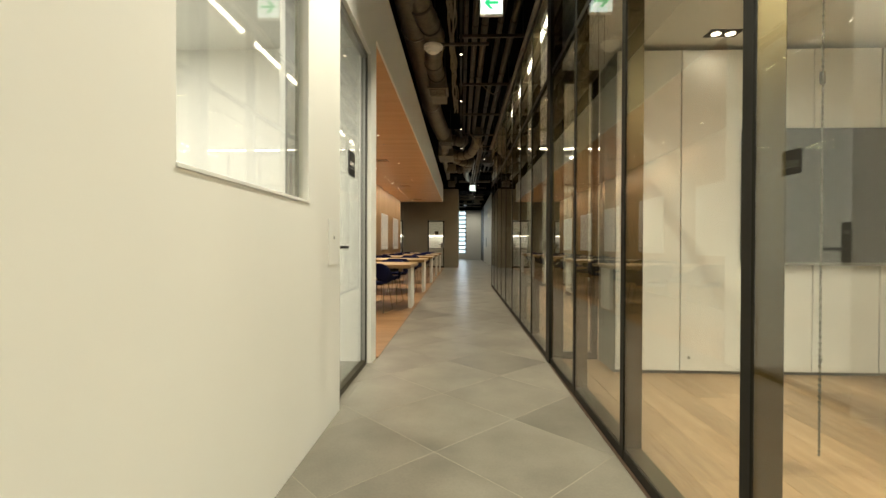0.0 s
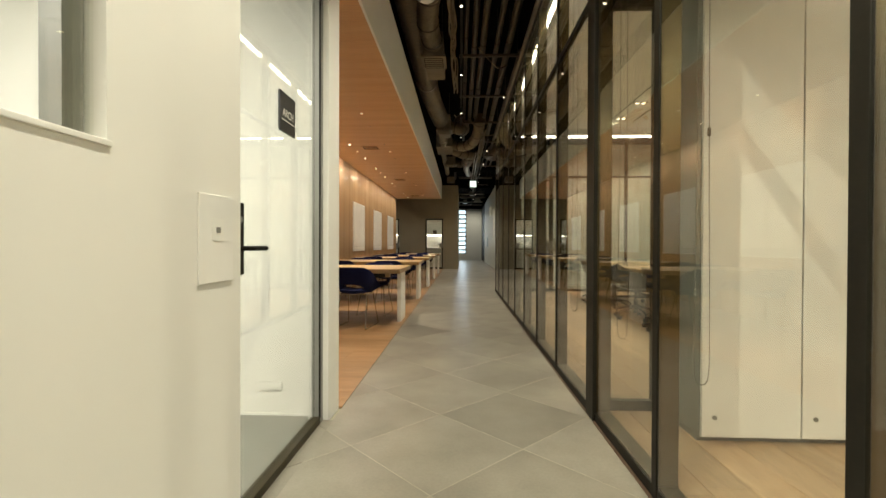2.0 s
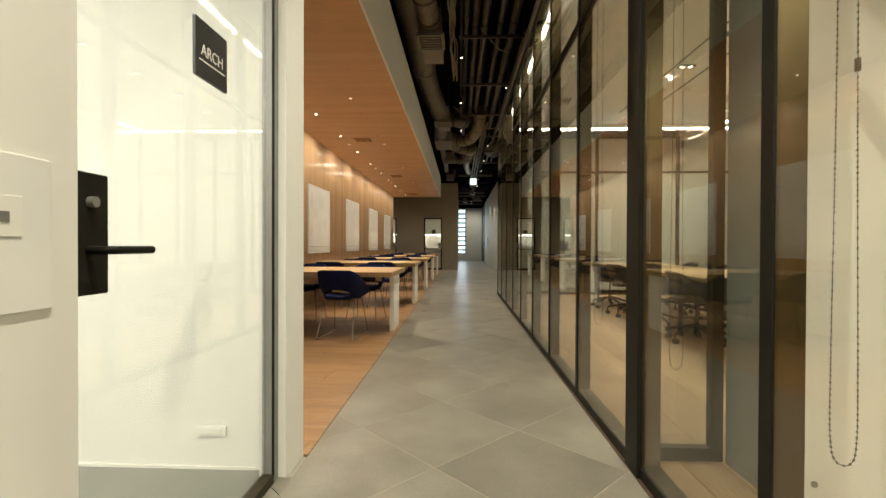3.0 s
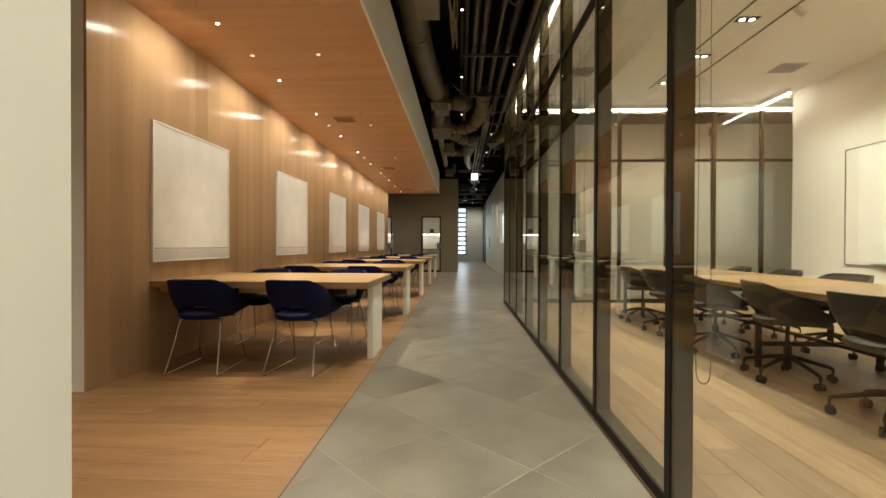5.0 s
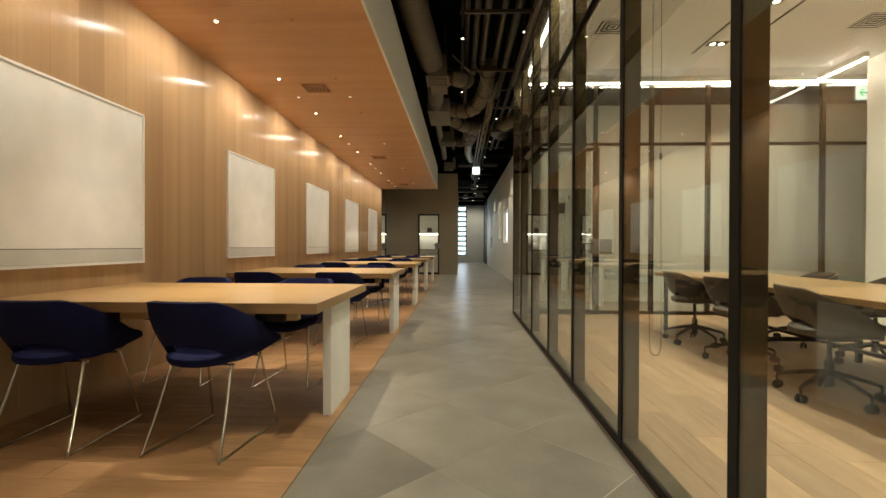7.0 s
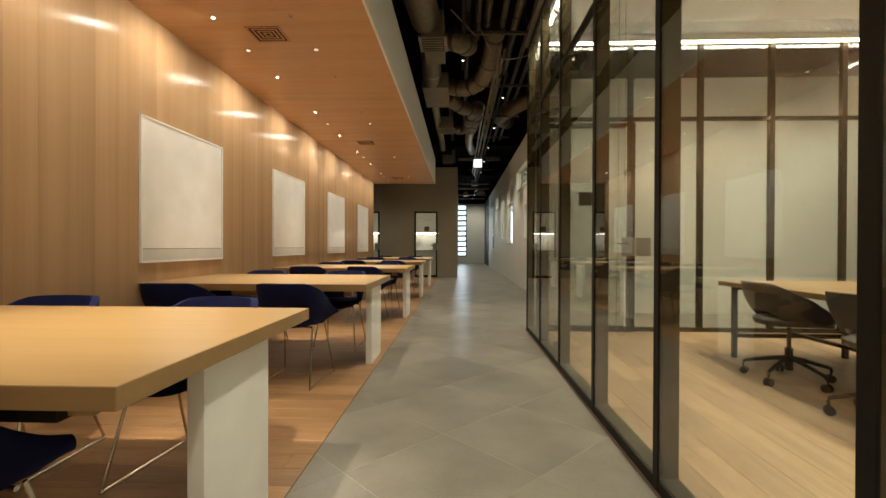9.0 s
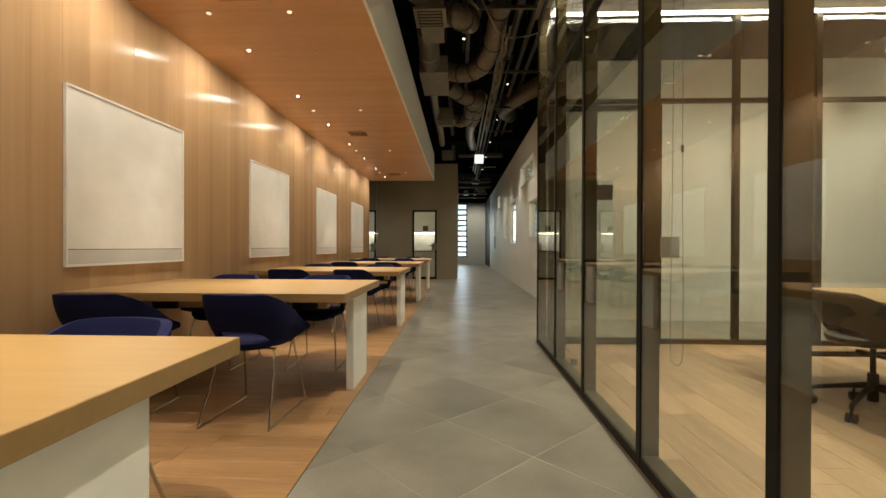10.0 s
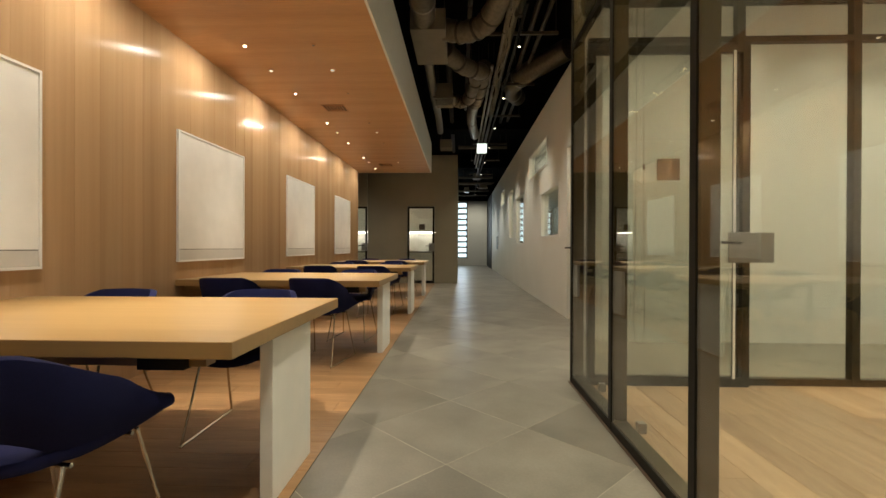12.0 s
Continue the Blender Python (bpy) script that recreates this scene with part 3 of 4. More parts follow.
for k in range(6):
    twin_light(3.02, 5.66 + 0.972 * k, 3.34, 165 * WATT)
# Only the 3.65 one is in sight; the rest are added to brighten surfaces.
for y, watts in ((-0.7, 85), (0.3, 190), (1.25, 32), (2.2, 74), (3.65, 2)):
    twin_light(1.90, y, 2.47, watts * WATT, 170)
led = thing("led_strip", "slim warm white led strip along the glass wall head", "light strip", pose(GX + 0.13, 4.36, 3.25))
block("strip", 0, 0.03, 0.02, END - 4.36 - 0.1, 0.0, 0.02, LED, led)
block("channel", -0.01, 0.04, 0.01, END - 4.36 - 0.09, 0.02, 0.09, WHITE, led)
led = thing("led_strip", "slim warm white led strip along the glazed end wall", "light strip", pose(GX + 0.12, END - 0.09, 3.25))
block("strip", 0, 5.6, 0.0, 0.03, 0.0, 0.02, LED, led)
block("channel", -0.01, 5.6, -0.01, 0.04, 0.02, 0.09, WHITE, led)
led = thing("led_strip", "slim warm white led strip at the side opening", "light strip", pose(4.93, 10.8, 3.25))
block("strip", 0, 0.03, 0.0, END - 10.94, 0.0, 0.02, LED, led)
block("channel", -0.01, 0.04, 0.0, END - 10.94, 0.02, 0.09, WHITE, led)
area("daylight", 0.11, FAR - 0.05, 1.9, 0.48, 2.3, 15, (0.75, 0.88, 1.0), (0.11, FAR - 2, 1.5))
# Fill lamps without fittings, added to brighten the three side rooms.
area("room_light", -2.1, 1.2, 2.58, 1.6, 3.6, 142 * WATT, (1.0, 0.96, 0.88))
area("white_room_light", 2.3, 21.0, 2.97, 0.9, 14, 150 * WATT, NEUTRAL)
area("pantry_light", -2.0, GREY + 0.9, 2.48, 3.0, 0.5, 9 * WATT, NEUTRAL)


def track_spot(x, y, z, watts, target, stem=0.16, angle=62):
    d = thing("track_spotlight", "small black track spotlight, on a rail or added out of sight", "spotlight", pose(x, y, z), "corridor spotlights")
    bm = bmesh.new()
    rod(bm, (0, 0, 0.0), (0, 0, 0.10), 0.026, 14)
    part("housing", bm, BLACK, d)
    bm = bmesh.new()
    rod(bm, (0, 0, 0.10), (0, 0, stem), 0.008, 8)
    part("stem", bm, BLACK, d)
    bm = bmesh.new()
    rod(bm, (0, 0, -0.006), (0, 0, 0.0), 0.014, 14)
    part("lamp", bm, BULB, d)
    spot("track_beam", x, y, z - 0.015, watts, angle, NEUTRAL, target, blend=0.8)


# Unseen: the row carried on backwards, powered to brighten the white wall.
for y, watts in ((-1.6, 40), (0.4, 85), (2.45, 330)):
    track_spot(0.05, y, 3.50, watts * WATT, (0.05, y + 0.001, 0), angle=115)
for y in (4.5, 6.55, 8.6, 10.65, 12.7):
    track_spot(0.05, y, 3.50, 188 * WATT, (0.05, y + 0.001, 0), angle=76)
# The spot at 31.5 is added to brighten the end wall.
for y in (14.35, 16.45, 18.5, 20.5, 22.6, 25, 28, 30, 31.5):
    track_spot(0.74, y, 3.50, 105 * WATT, (0.74, y + 0.001, 0) if y < 31 else (0.9, FAR, 1.3), angle=85)
# Six added spots, hidden above the meeting ceiling, brighten the white return wall.
for y in (12.25,):
    for x in (1.0, 1.9, 2.8, 3.7, 4.6, 5.5):
        track_spot(x, y, 4.28, 172 * WATT, (x, y + 0.50, 0), SLAB - 4.28, 60)


def exit_sign(x, y, z, w, h, green=True):
    d = thing("exit_sign", "glowing white exit sign with a green arrow" if green else "glowing white hanging exit sign", "exit sign", pose(x, y, z))
    block("housing", -w / 2 - 0.006, w / 2 + 0.006, 0.006, 0.05, -h / 2 - 0.006, h / 2 + 0.006, WHITE_GLOSS, d)
    block("face", -w / 2, w / 2, 0.0, 0.006, -h / 2, h / 2, SIGN_LIGHT, d)
    bm = bmesh.new()
    rod(bm, (0, 0.03, h / 2), (0, 0.03, SLAB - z), 0.008, 8)
    part("hanger", bm, PIPE, d)
    if green:
        bm = bmesh.new()
        box(bm, -0.045, 0.06, -0.003, -0.001, -0.012, 0.012)
        for s in (-1, 1):
            v = [bm.verts.new(p) for p in ((-0.065, -0.002, 0), (-0.015, -0.002, s * 0.055), (0.015, -0.002, s * 0.055), (-0.03, -0.002, 0))]
            bm.faces.new(v)
        part("arrow", bm, SIGN_GREEN, d, "green arrow")


exit_sign(0.32, 4.42, 3.10, 0.19, 0.19)
exit_sign(0.51, 19.5, 3.28, 0.22, 0.22, False)
exit_sign(6.2, 12.4, 3.34, 0.21, 0.21)
# ---- seating ----
for k in range(5):
    yc = BOARD0 + BAY * k
    b = thing("whiteboard", "white enamel board in a slim white frame on the timber wall", "whiteboard", pose(PX, yc, 1.388), "whiteboards on the timber wall")
    block("board", 0.0, 0.012, -0.602, 0.602, -0.545, 0.545, BOARD, b)
    bm = bmesh.new()
    for q in ((-0.618, -0.602, -0.56, 0.56), (0.602, 0.618, -0.56, 0.56), (-0.602, 0.602, -0.56, -0.545), (-0.602, 0.602, 0.545, 0.56)):
        box(bm, 0.0, 0.02, *q)
    part("frame", bm, WHITE_GLOSS, b)
    block("pen_tray", 0.012, 0.018, -0.598, 0.598, -0.543, -0.456, TRAY, b, 0.002, "pale grey pen tray")
    block("seam", 0.0125, 0.0135, -0.6, 0.6, -0.456, -0.449, GREYMETAL, b)


def study_table(m):
    t = thing("table", "long oak topped table on a white slab leg by the wall", "table", m, "study tables")
    bm = bmesh.new()
    box(bm, PX + 0.001, -0.667, -0.635, 0.585, TABLE - 0.052, TABLE, 0.003)
    part("tabletop", bm, OAK_TOP, t)
    for s in (-1, 1):
        bm = bmesh.new()
        box(bm, PX + 0.02, -0.80, s * 0.50 - 0.03, s * 0.50 + 0.03, TABLE - 0.10, TABLE - 0.052, 0.002)
        part("apron", bm, OAK_TOP, t)
        for x in (-1.80, -0.93):
            bm = bmesh.new()
            box(bm, x - 0.075, x + 0.075, s * 0.545 - 0.014, s * 0.545 + 0.03, TABLE - 0.105, TABLE - 0.052, 0.002)
            part("power_box", bm, BLACK, t, "black power outlet box")
    bm = bmesh.new()
    box(bm, -0.747, -0.698, -0.25, 0.20, 0.0, TABLE - 0.052, 0.002)
    part("leg", bm, LEG, t, "white painted slab leg")
    return t


first = study_table(pose(0, BOARD0, 0))
for k in range(1, 5):
    copy_thing(first, pose(0, BOARD0 + BAY * k, 0))


def shell_parts(chair, mat_back, mat_seat, z_seat, thick, wide=1.0):
    """Wrap-round back band tapering into arms, and a rounded seat pad; it faces +y."""
    bm = bmesh.new()
    n, r = 36, 8
    grid = []
    for i in range(n + 1):
        u = -1 + 2 * i / n
        a, side = abs(u), math.copysign(1, u)
        f = max(0, (a - 0.62) / 0.38)
        drop = max(0, (a - 0.26) / 0.74)
        top = z_seat + 0.285 - 0.008 * a - 0.222 * (drop * drop * (3 - 2 * drop) * 0.45 + drop * 0.55)
        low = z_seat + 0.092 - 0.102 * min(1, a / 0.45) ** 2.5 + 0.052 * f ** 1.4
        if top < low + 0.012:
            top = low + 0.012
        row = []
        for j in range(r + 1):
            v = j / r
            z = low + (top - low) * v
            h = (z - z_seat) / 0.29
            rx, ry = 0.172 + 0.090 * max(0, h) + 0.018 * math.sin(math.pi * v), 0.195 + 0.09 * max(0, h) + 0.012 * math.sin(math.pi * v)
            th = min(1, a / 0.62) * math.pi / 2
            x = wide * side * (rx * math.sin(th) ** 0.8 + 0.045 * f)
            row.append(bm.verts.new((x, -ry * max(0.0, math.cos(th)) ** 0.8 + 0.18 * f + 0.01, z)))
        grid.append(row)
    for i in range(n):
        for j in range(r):
            bm.faces.new((grid[i][j], grid[i + 1][j], grid[i + 1][j + 1], grid[i][j + 1]))
    back = part("backrest", bm, mat_back, chair, smooth=True)
    sol = back.modifiers.new("thickness", "SOLIDIFY")
    sol.thickness, sol.offset = thick, 0.0
    bev = back.modifiers.new("soft edge", "BEVEL")
    bev.width, bev.segments, bev.limit_method, bev.angle_limit = thick * 0.42, 3, "ANGLE", radians(50)
    bm = bmesh.new()
    rings = []
    prof = ((0.0, 0.022), (0.55, 0.018), (0.88, 0.020), (0.985, 0.012), (1.0, -0.004), (0.96, -0.022), (0.7, -0.030), (0.0, -0.032))
    for k, (rr, dz) in enumerate(prof):
        ring = []
        for i in range(32):
            t = 2 * math.pi * i / 32
            cx, sy = math.cos(t), math.sin(t)
            x = 0.207 * rr * math.copysign(abs(cx) ** 0.75, cx)
            y = 0.225 * rr * math.copysign(abs(sy) ** 0.75, sy) + 0.02
            z = z_seat + dz + 0.018 * (x / 0.21) ** 2 - 0.02 * max(0, y / 0.23) ** 3
            ring.append(bm.verts.new((wide * x, y, z)))
        rings.append(ring)
    for a, b in zip(rings, rings[1:]):
        for i in range(32):
            bm.faces.new((a[i], a[(i + 1) % 32], b[(i + 1) % 32], b[i]))
    bmesh.ops.remove_doubles(bm, verts=bm.verts, dist=0.0005)
    part("seat", bm, mat_seat, chair, smooth=True)


def lounge_chair(m):
    c = thing("chair", "navy upholstered bucket chair on a steel wire sled base", "chair", m, "navy chairs at the study tables")
    shell_parts(c, NAVY, NAVY, 0.425, 0.034, 0.92)
    for s in (-0.94, 0.94):
        pts = smooth_path([(s * 0.165, -0.10, 0.40), (s * 0.185, -0.165, 0.20), (s * 0.205, -0.232, 0.022), (s * 0.206, -0.225, 0.0065), (s * 0.206, 0.0, 0.0065), (s * 0.206, 0.225, 0.0065), (s * 0.205, 0.235, 0.022), (s * 0.185, 0.19, 0.20), (s * 0.165, 0.14, 0.40)], 6)
        bm = bmesh.new()
        tube(bm, pts, 0.0065, 8)
        part("leg", bm, CHROME, c, "polished steel wire sled leg", smooth=True)
    for y in (-0.08, 0.12):
        bm = bmesh.new()
        rod(bm, (-0.158, y, 0.392), (0.158, y, 0.392), 0.007, 8)
        part("stretcher", bm, CHROME, c)
    return c


rng = random.Random(4)
chair0 = None
for k in range(5):
    yc = BOARD0 + BAY * k
    back = 0.73 if k == 1 else 0.57 if k == 0 else 0.53
    for x, y, turn in ((-1.935, yc - back, 3), (-1.175, yc - back, -6), (-1.95, yc + 0.47, 180), (-1.14, yc + 0.47, 177)):
        m = pose(x + rng.uniform(-0.02, 0.02), y + rng.uniform(-0.025, 0.025), 0, 0, 0, turn + rng.uniform(-5, 5))
        if chair0 is None:
            chair0 = lounge_chair(m)
        else:
            copy_thing(chair0, m)

# ---- meeting room ----
mt = thing("conference_table", "long oak conference table on a black steel frame", "table", pose(2.885, 8.13, -0.025))
bm = bmesh.new()
box(bm, -0.56, 0.56, -2.4, 2.4, 0.65, 0.69, 0.004)
part("tabletop", bm, OAK_TOP, mt)
for y in (-2.3, -0.78, 0.78, 2.3):
    for x in (-0.47, 0.47):
        bm = bmesh.new()
        box(bm, x - 0.018, x + 0.018, y - 0.018, y + 0.018, 0.025, 0.65)
        part("leg", bm, BLACK, mt)
    bm = bmesh.new()
    box(bm, -0.452, 0.452, y - 0.014, y + 0.014, 0.20, 0.235)
    part("stretcher", bm, BLACK, mt)
    bm = bmesh.new()
    box(bm, -0.452, 0.452, y - 0.016, y + 0.016, 0.615, 0.65)
    part("rail", bm, BLACK, mt)
bm = bmesh.new()
box(bm, -0.02, 0.02, -2.284, 2.284, 0.235, 0.26)
part("long_stretcher", bm, BLACK, mt)


def swivel_chair(m):
    c = thing("office_chair", "charcoal shell swivel chair on five castors", "chair", m, "swivel chairs at the conference table")
    shell_parts(c, GREYSHELL, GREYSHELL, 0.43, 0.020)
    bm = bmesh.new()
    rod(bm, (0, 0, 0.22), (0, 0, 0.40), 0.014, 12)
    rod(bm, (0, 0, 0.08), (0, 0, 0.24), 0.026, 14)
    part("column", bm, BLACK, c)
    for k in range(5):
        a = 2 * math.pi * k / 5 + 0.3
        dx, dy = math.cos(a), math.sin(a)
        bm = bmesh.new()
        tube(bm, [(dx * 0.02, dy * 0.02, 0.165), (dx * 0.10, dy * 0.10, 0.150), (dx * 0.25, dy * 0.25, 0.108), (dx * 0.272, dy * 0.272, 0.098), (dx * 0.278, dy * 0.278, 0.075)], [0.018, 0.015, 0.012, 0.012, 0.011], 8)
        leg = part("leg", bm, BLACK, c, smooth=True)
        bm = bmesh.new()
        for s in (-0.014, 0.014):
            rod(bm, (dx * 0.27 - dy * (s - 0.008), dy * 0.27 + dx * (s - 0.008), 0.028), (dx * 0.27 - dy * (s + 0.008), dy * 0.27 + dx * (s + 0.008), 0.028), 0.027, 14)
        rod(bm, (dx * 0.275, dy * 0.275, 0.03), (dx * 0.275, dy * 0.275, 0.085), 0.007, 8)
        part("castor", bm, BLACK, leg)
    return c


sw0 = None
for k, y in enumerate((9.68, 8.86, 7.93, 6.97, 6.08)):
    for x, turn in ((2.40, -90), (3.42, 90)):
        m = pose(x + rng.uniform(-0.03, 0.03), y + rng.uniform(-0.04, 0.04), 0.0, 0, 0, turn + rng.uniform(-14, 14))
        if sw0 is None:
            sw0 = swivel_chair(m)
        else:
            copy_thing(sw0, m)

mb = thing("whiteboard", "large white glass board on the meeting room wall", "whiteboard", pose(MW, 8.97, 1.49))
block("board", -0.012, 0.0, -1.05, 1.05, -0.75, 0.75, BOARD, mb)
bm = bmesh.new()
for q in ((-1.065, -1.05, -0.765, 0.765), (1.05, 1.065, -0.765, 0.765), (-1.05, 1.05, -0.765, -0.75), (-1.05, 1.05, 0.75, 0.765)):
    box(bm, -0.02, 0.0, *q)
part("frame", bm, GREYMETAL, mb)
block("pen_tray", -0.06, -0.012, -0.6, 0.6, -0.75, -0.73, GREYMETAL, mb)


def vent(x, y, z, w, mat, slatmat, parent_label="square ceiling air diffuser"):
    v = thing("ceiling_vent", parent_label, "vent", pose(x, y, z), "ceiling air diffusers")
    h = w / 2
    block("backing", -h, h, -h, h, -0.003, 0.0, BLACK, v)
    for k in range(4):
        o, i = h - k * h / 4, h - k * h / 4 - h / 9
        bm = bmesh.new()
        for q in ((-o, o, -o, -i), (-o, o, i, o), (-o, -i, -i, i), (i, o, -i, i)):
            box(bm, *q, -0.007 + 0.001 * k, -0.003)
        part("slat", bm, slatmat, v)
    return v


for y in (10.1, 14.3, 18.5):
    vent(-1.59, y, CEIL, 0.28, VENTWOOD, VENTWOOD, "square timber coloured ceiling air diffuser")
vent(4.37, 10.0, 3.34, 0.36, WHITE, WHITE_GLOSS)
vent(1.67, 10.05, 3.34, 0.36, WHITE, WHITE_GLOSS)
for x in (2.87, 3.33):
    tr = thing("ceiling_track", "slim dark ceiling slot track", "track", pose(x, 4.5, 3.34), "ceiling slot tracks")
    block("slot", -0.012, 0.012, 0.1, 6.3, -0.004, 0.0, OLIVE, tr)
for y in (6.36, 7.32, 8.28, 9.24, 10.2):
    sp = thing("ceiling_spotlight", "small white adjustable ceiling spotlight", "spotlight", pose(3.33, y, 3.336), "white ceiling spotlights")
    bm = bmesh.new()
    rod(bm, (0, 0, -0.05), (0, 0, 0), 0.012, 10)
    part("stem", bm, WHITE_GLOSS, sp)
    bm = bmesh.new()
    rod(bm, (0.06, 0.0, -0.10), (-0.02, 0, -0.04), 0.03, 14)
    part("head", bm, WHITE_GLOSS, sp)
    spot("wall_wash", 3.42, y, 3.225, 118, 66, NEUTRAL, (MW, y, 1.55), 0.9)
slot = thing("air_grille", "long perforated air grille above the glazed end wall", "vent", pose(GX + 0.12, END - 0.42, 3.34))
block("backing", 0.0, 6.0, 0.0, 0.36, 0.03, 0.04, BLACK, slot)
bm = bmesh.new()
for k in range(150):
    box(bm, 0.04 * k, 0.04 * k + 0.018, 0.0, 0.36, 0.0, 0.01)
for k in range(9):
    box(bm, 0.0, 6.0, 0.04 * k, 0.04 * k + 0.018, 0.0, 0.0095)
part("mesh", bm, WHITE, slot)

# blind chains
for y in (1.40, 3.27, 4.14, 5.26, 7.07, 8.95, 10.83):
    ch = thing("blind_chain", "beaded roller blind chain hanging in a loop", "chain", pose(0.945, y, 0, 0, 0, 0 if y < 2 else -80), "blind chains")
    top = 2.45 if y < 4.3 else 3.25
    ctrl = [(-0.010, -0.014, top), (-0.011, -0.015, 1.4), (-0.014, -0.020, 0.70), (-0.014, -0.019, 0.51), (-0.008, -0.010, 0.457), (0.008, 0.010, 0.457), (0.014, 0.019, 0.51), (0.014, 0.020, 0.70), (0.011, 0.015, 1.4), (0.010, 0.014, top)]
    path = smooth_path(ctrl, 60)
    last = path[0]
    verts, faces = [], []
    for p in path:
        if (p - last).length >= 0.0125:
            last = p
            i = len(verts)
            q = 0.0042
            verts += [(p.x + a * q, p.y + b * q, p.z + c * q) for a, b, c in ((1, 0, 0), (-1, 0, 0), (0, 1, 0), (0, -1, 0), (0, 0, 1), (0, 0, -1))]
            faces += [(i + a, i + b, i + c) for a, b, c in ((0, 2, 4), (2, 1, 4), (1, 3, 4), (3, 0, 4), (2, 0, 5), (1, 2, 5), (3, 1, 5), (0, 3, 5))]
    me = bpy.data.meshes.new("beads")
    me.from_pydata(verts, [], faces)
    me.materials.append(CHAIN)
    ob = new("beads", me)
    ob.parent = ch
    bm = bmesh.new()
    tube(bm, path[::10], 0.0012, 4)
    part("cord", bm, CHAIN, ch)
    bm = bmesh.new()
    rod(bm, (0.011, 0.015, 1.37), (0.011, 0.015, 1.40), 0.006, 8)
    part("connector", bm, CABLE, ch)
    bm = bmesh.new()
    rod(bm, (-0.02, 0, top), (0.02, 0, top), 0.03, 16)
    part("wheel", bm, WHITE_GLOSS, ch)
stop = thing("door_stop", "small grey floor door stop", "door stop", pose(0.94, 10.78, 0.0))
bm = bmesh.new()
box(bm, -0.022, 0.022, -0.022, 0.022, 0.0, 0.055, 0.004)
part("block", bm, GREYMETAL, stop)
copy_thing(stop, pose(0.95, 11.5, 0.0))

# ---- small room: cabinets ----


def cabinet(name, label, x0, x1, z0, z1, doors, group="white wall cabinets"):
    c = thing(name, label, "cabinet", pose(0, 3.84, 0), group)
    block("body", x0, x1, 0.02, 0.44, z0, z1, NICHE, c)
    w = (x1 - x0) / doors
    for k in range(doors):
        bm = bmesh.new()
        box(bm, x0 + w * k + 0.004, x0 + w * (k + 1) - 0.004, 0.0, 0.018, z0 + 0.003, z1 - 0.003, 0.001)
        d = part("door", bm, WHITE_GLOSS, c)
        bm = bmesh.new()
        x = x0 + w * k + 0.065
        z = z0 + 0.10 if z1 - z0 > 1 or z0 < 0.5 else z0 + 0.09
        rod(bm, (x, -0.006, z), (x, 0.0, z), 0.011, 14)
        part("lock", bm, GREYMETAL, d)
    return c


for x0, n in ((1.225, 2), (2.185, 2), (3.145, 2), (4.105, 2)):
    cabinet("tall_cabinet", "tall white flush door cabinet", x0, x0 + 0.955, 0.03, 2.43, n)
tv = thing("wall_screen", "large dark glossy screen mounted on the white cabinets", "screen", pose(3.015, 3.84, 1.328))
bm = bmesh.new()
box(bm, -0.885, 0.885, -0.062, -0.012, -0.5, 0.5, 0.004)
part("housing", bm, BLACK, tv)
bm = bmesh.new()
box(bm, -0.878, 0.878, -0.0655, -0.0622, -0.493, 0.493)
part("screen", bm, SCREEN, tv, "dark glossy screen, switched off")
bm = bmesh.new()
box(bm, -0.4, 0.4, -0.012, 0.0, -0.2, 0.2)
part("bracket", bm, BLACK, tv)
bm = bmesh.new()
box(bm, -0.886, 0.886, -0.067, -0.064, -0.5, -0.478)
part("lower_bezel", bm, GREYMETAL, tv)
tagged(block("baseboard_cabinets", 1.225, 5.06, 3.88, 4.28, 0.0, 0.028, GREYMETAL), "recessed grey cabinet plinth", "baseboard", kind="structure")
st = thing("table", "small oak table on dark legs in the small room", "table", pose(2.75, 1.95, 0))
bm = bmesh.new()
box(bm, -0.62, 0.62, -0.62, 0.62, 0.66, 0.70, 0.004)
part("tabletop", bm, OAK_TOP, st)
for x in (-0.52, 0.52):
    for y in (-0.52, 0.52):
        bm = bmesh.new()
        rod(bm, (x, y, 0), (x, y, 0.66), 0.02, 12)
        part("leg", bm, GREYMETAL, st)

# ---- open services under the slab ----


def duct(label, ctrl, r, mat, ribs=False, name="duct"):
    d = thing(name, label, "duct")
    path = smooth_path(ctrl, 8)
    rr = [r * (1 + (0.05 * math.sin(i * 2.1) + 0.03 * math.sin(i * 0.83) if ribs else 0)) for i in range(len(path))]
    bm = bmesh.new()
    tube(bm, path, rr, 18)
    part("shell", bm, mat, d, smooth=True)
    step = 6 if ribs else 10
    for i in range(step, len(path) - 1, step):
        a, b = path[i], path[i] + (path[i + 1] - path[i]).normalized() * 0.03
        bm = bmesh.new()
        rod(bm, a, b, r * 1.07, 18)
        part("band", bm, STEEL if not ribs else CABLE, d)
    p = path[len(path) // 2]
    bm = bmesh.new()
    rod(bm, (p.x, p.y, p.z), (p.x, p.y, SLAB), 0.006, 6)
    part("hanger", bm, CABLE, d)
    return d


duct("large wrapped air duct along the fascia", [(-0.58, -2.0, 3.86), (-0.58, 2, 3.86), (-0.56, 5, 3.86), (-0.56, 8, 3.86), (-0.54, 10.4, 3.84), (-0.40, 12.0, 3.72)], 0.18, WRAP)
duct("bent wrapped flexible duct", [(-0.52, 5.4, 3.9), (-0.40, 5.9, 3.75), (-0.30, 6.5, 3.72), (-0.36, 7.3, 3.70), (-0.33, 7.95, 3.69)], 0.13, WRAP, True)
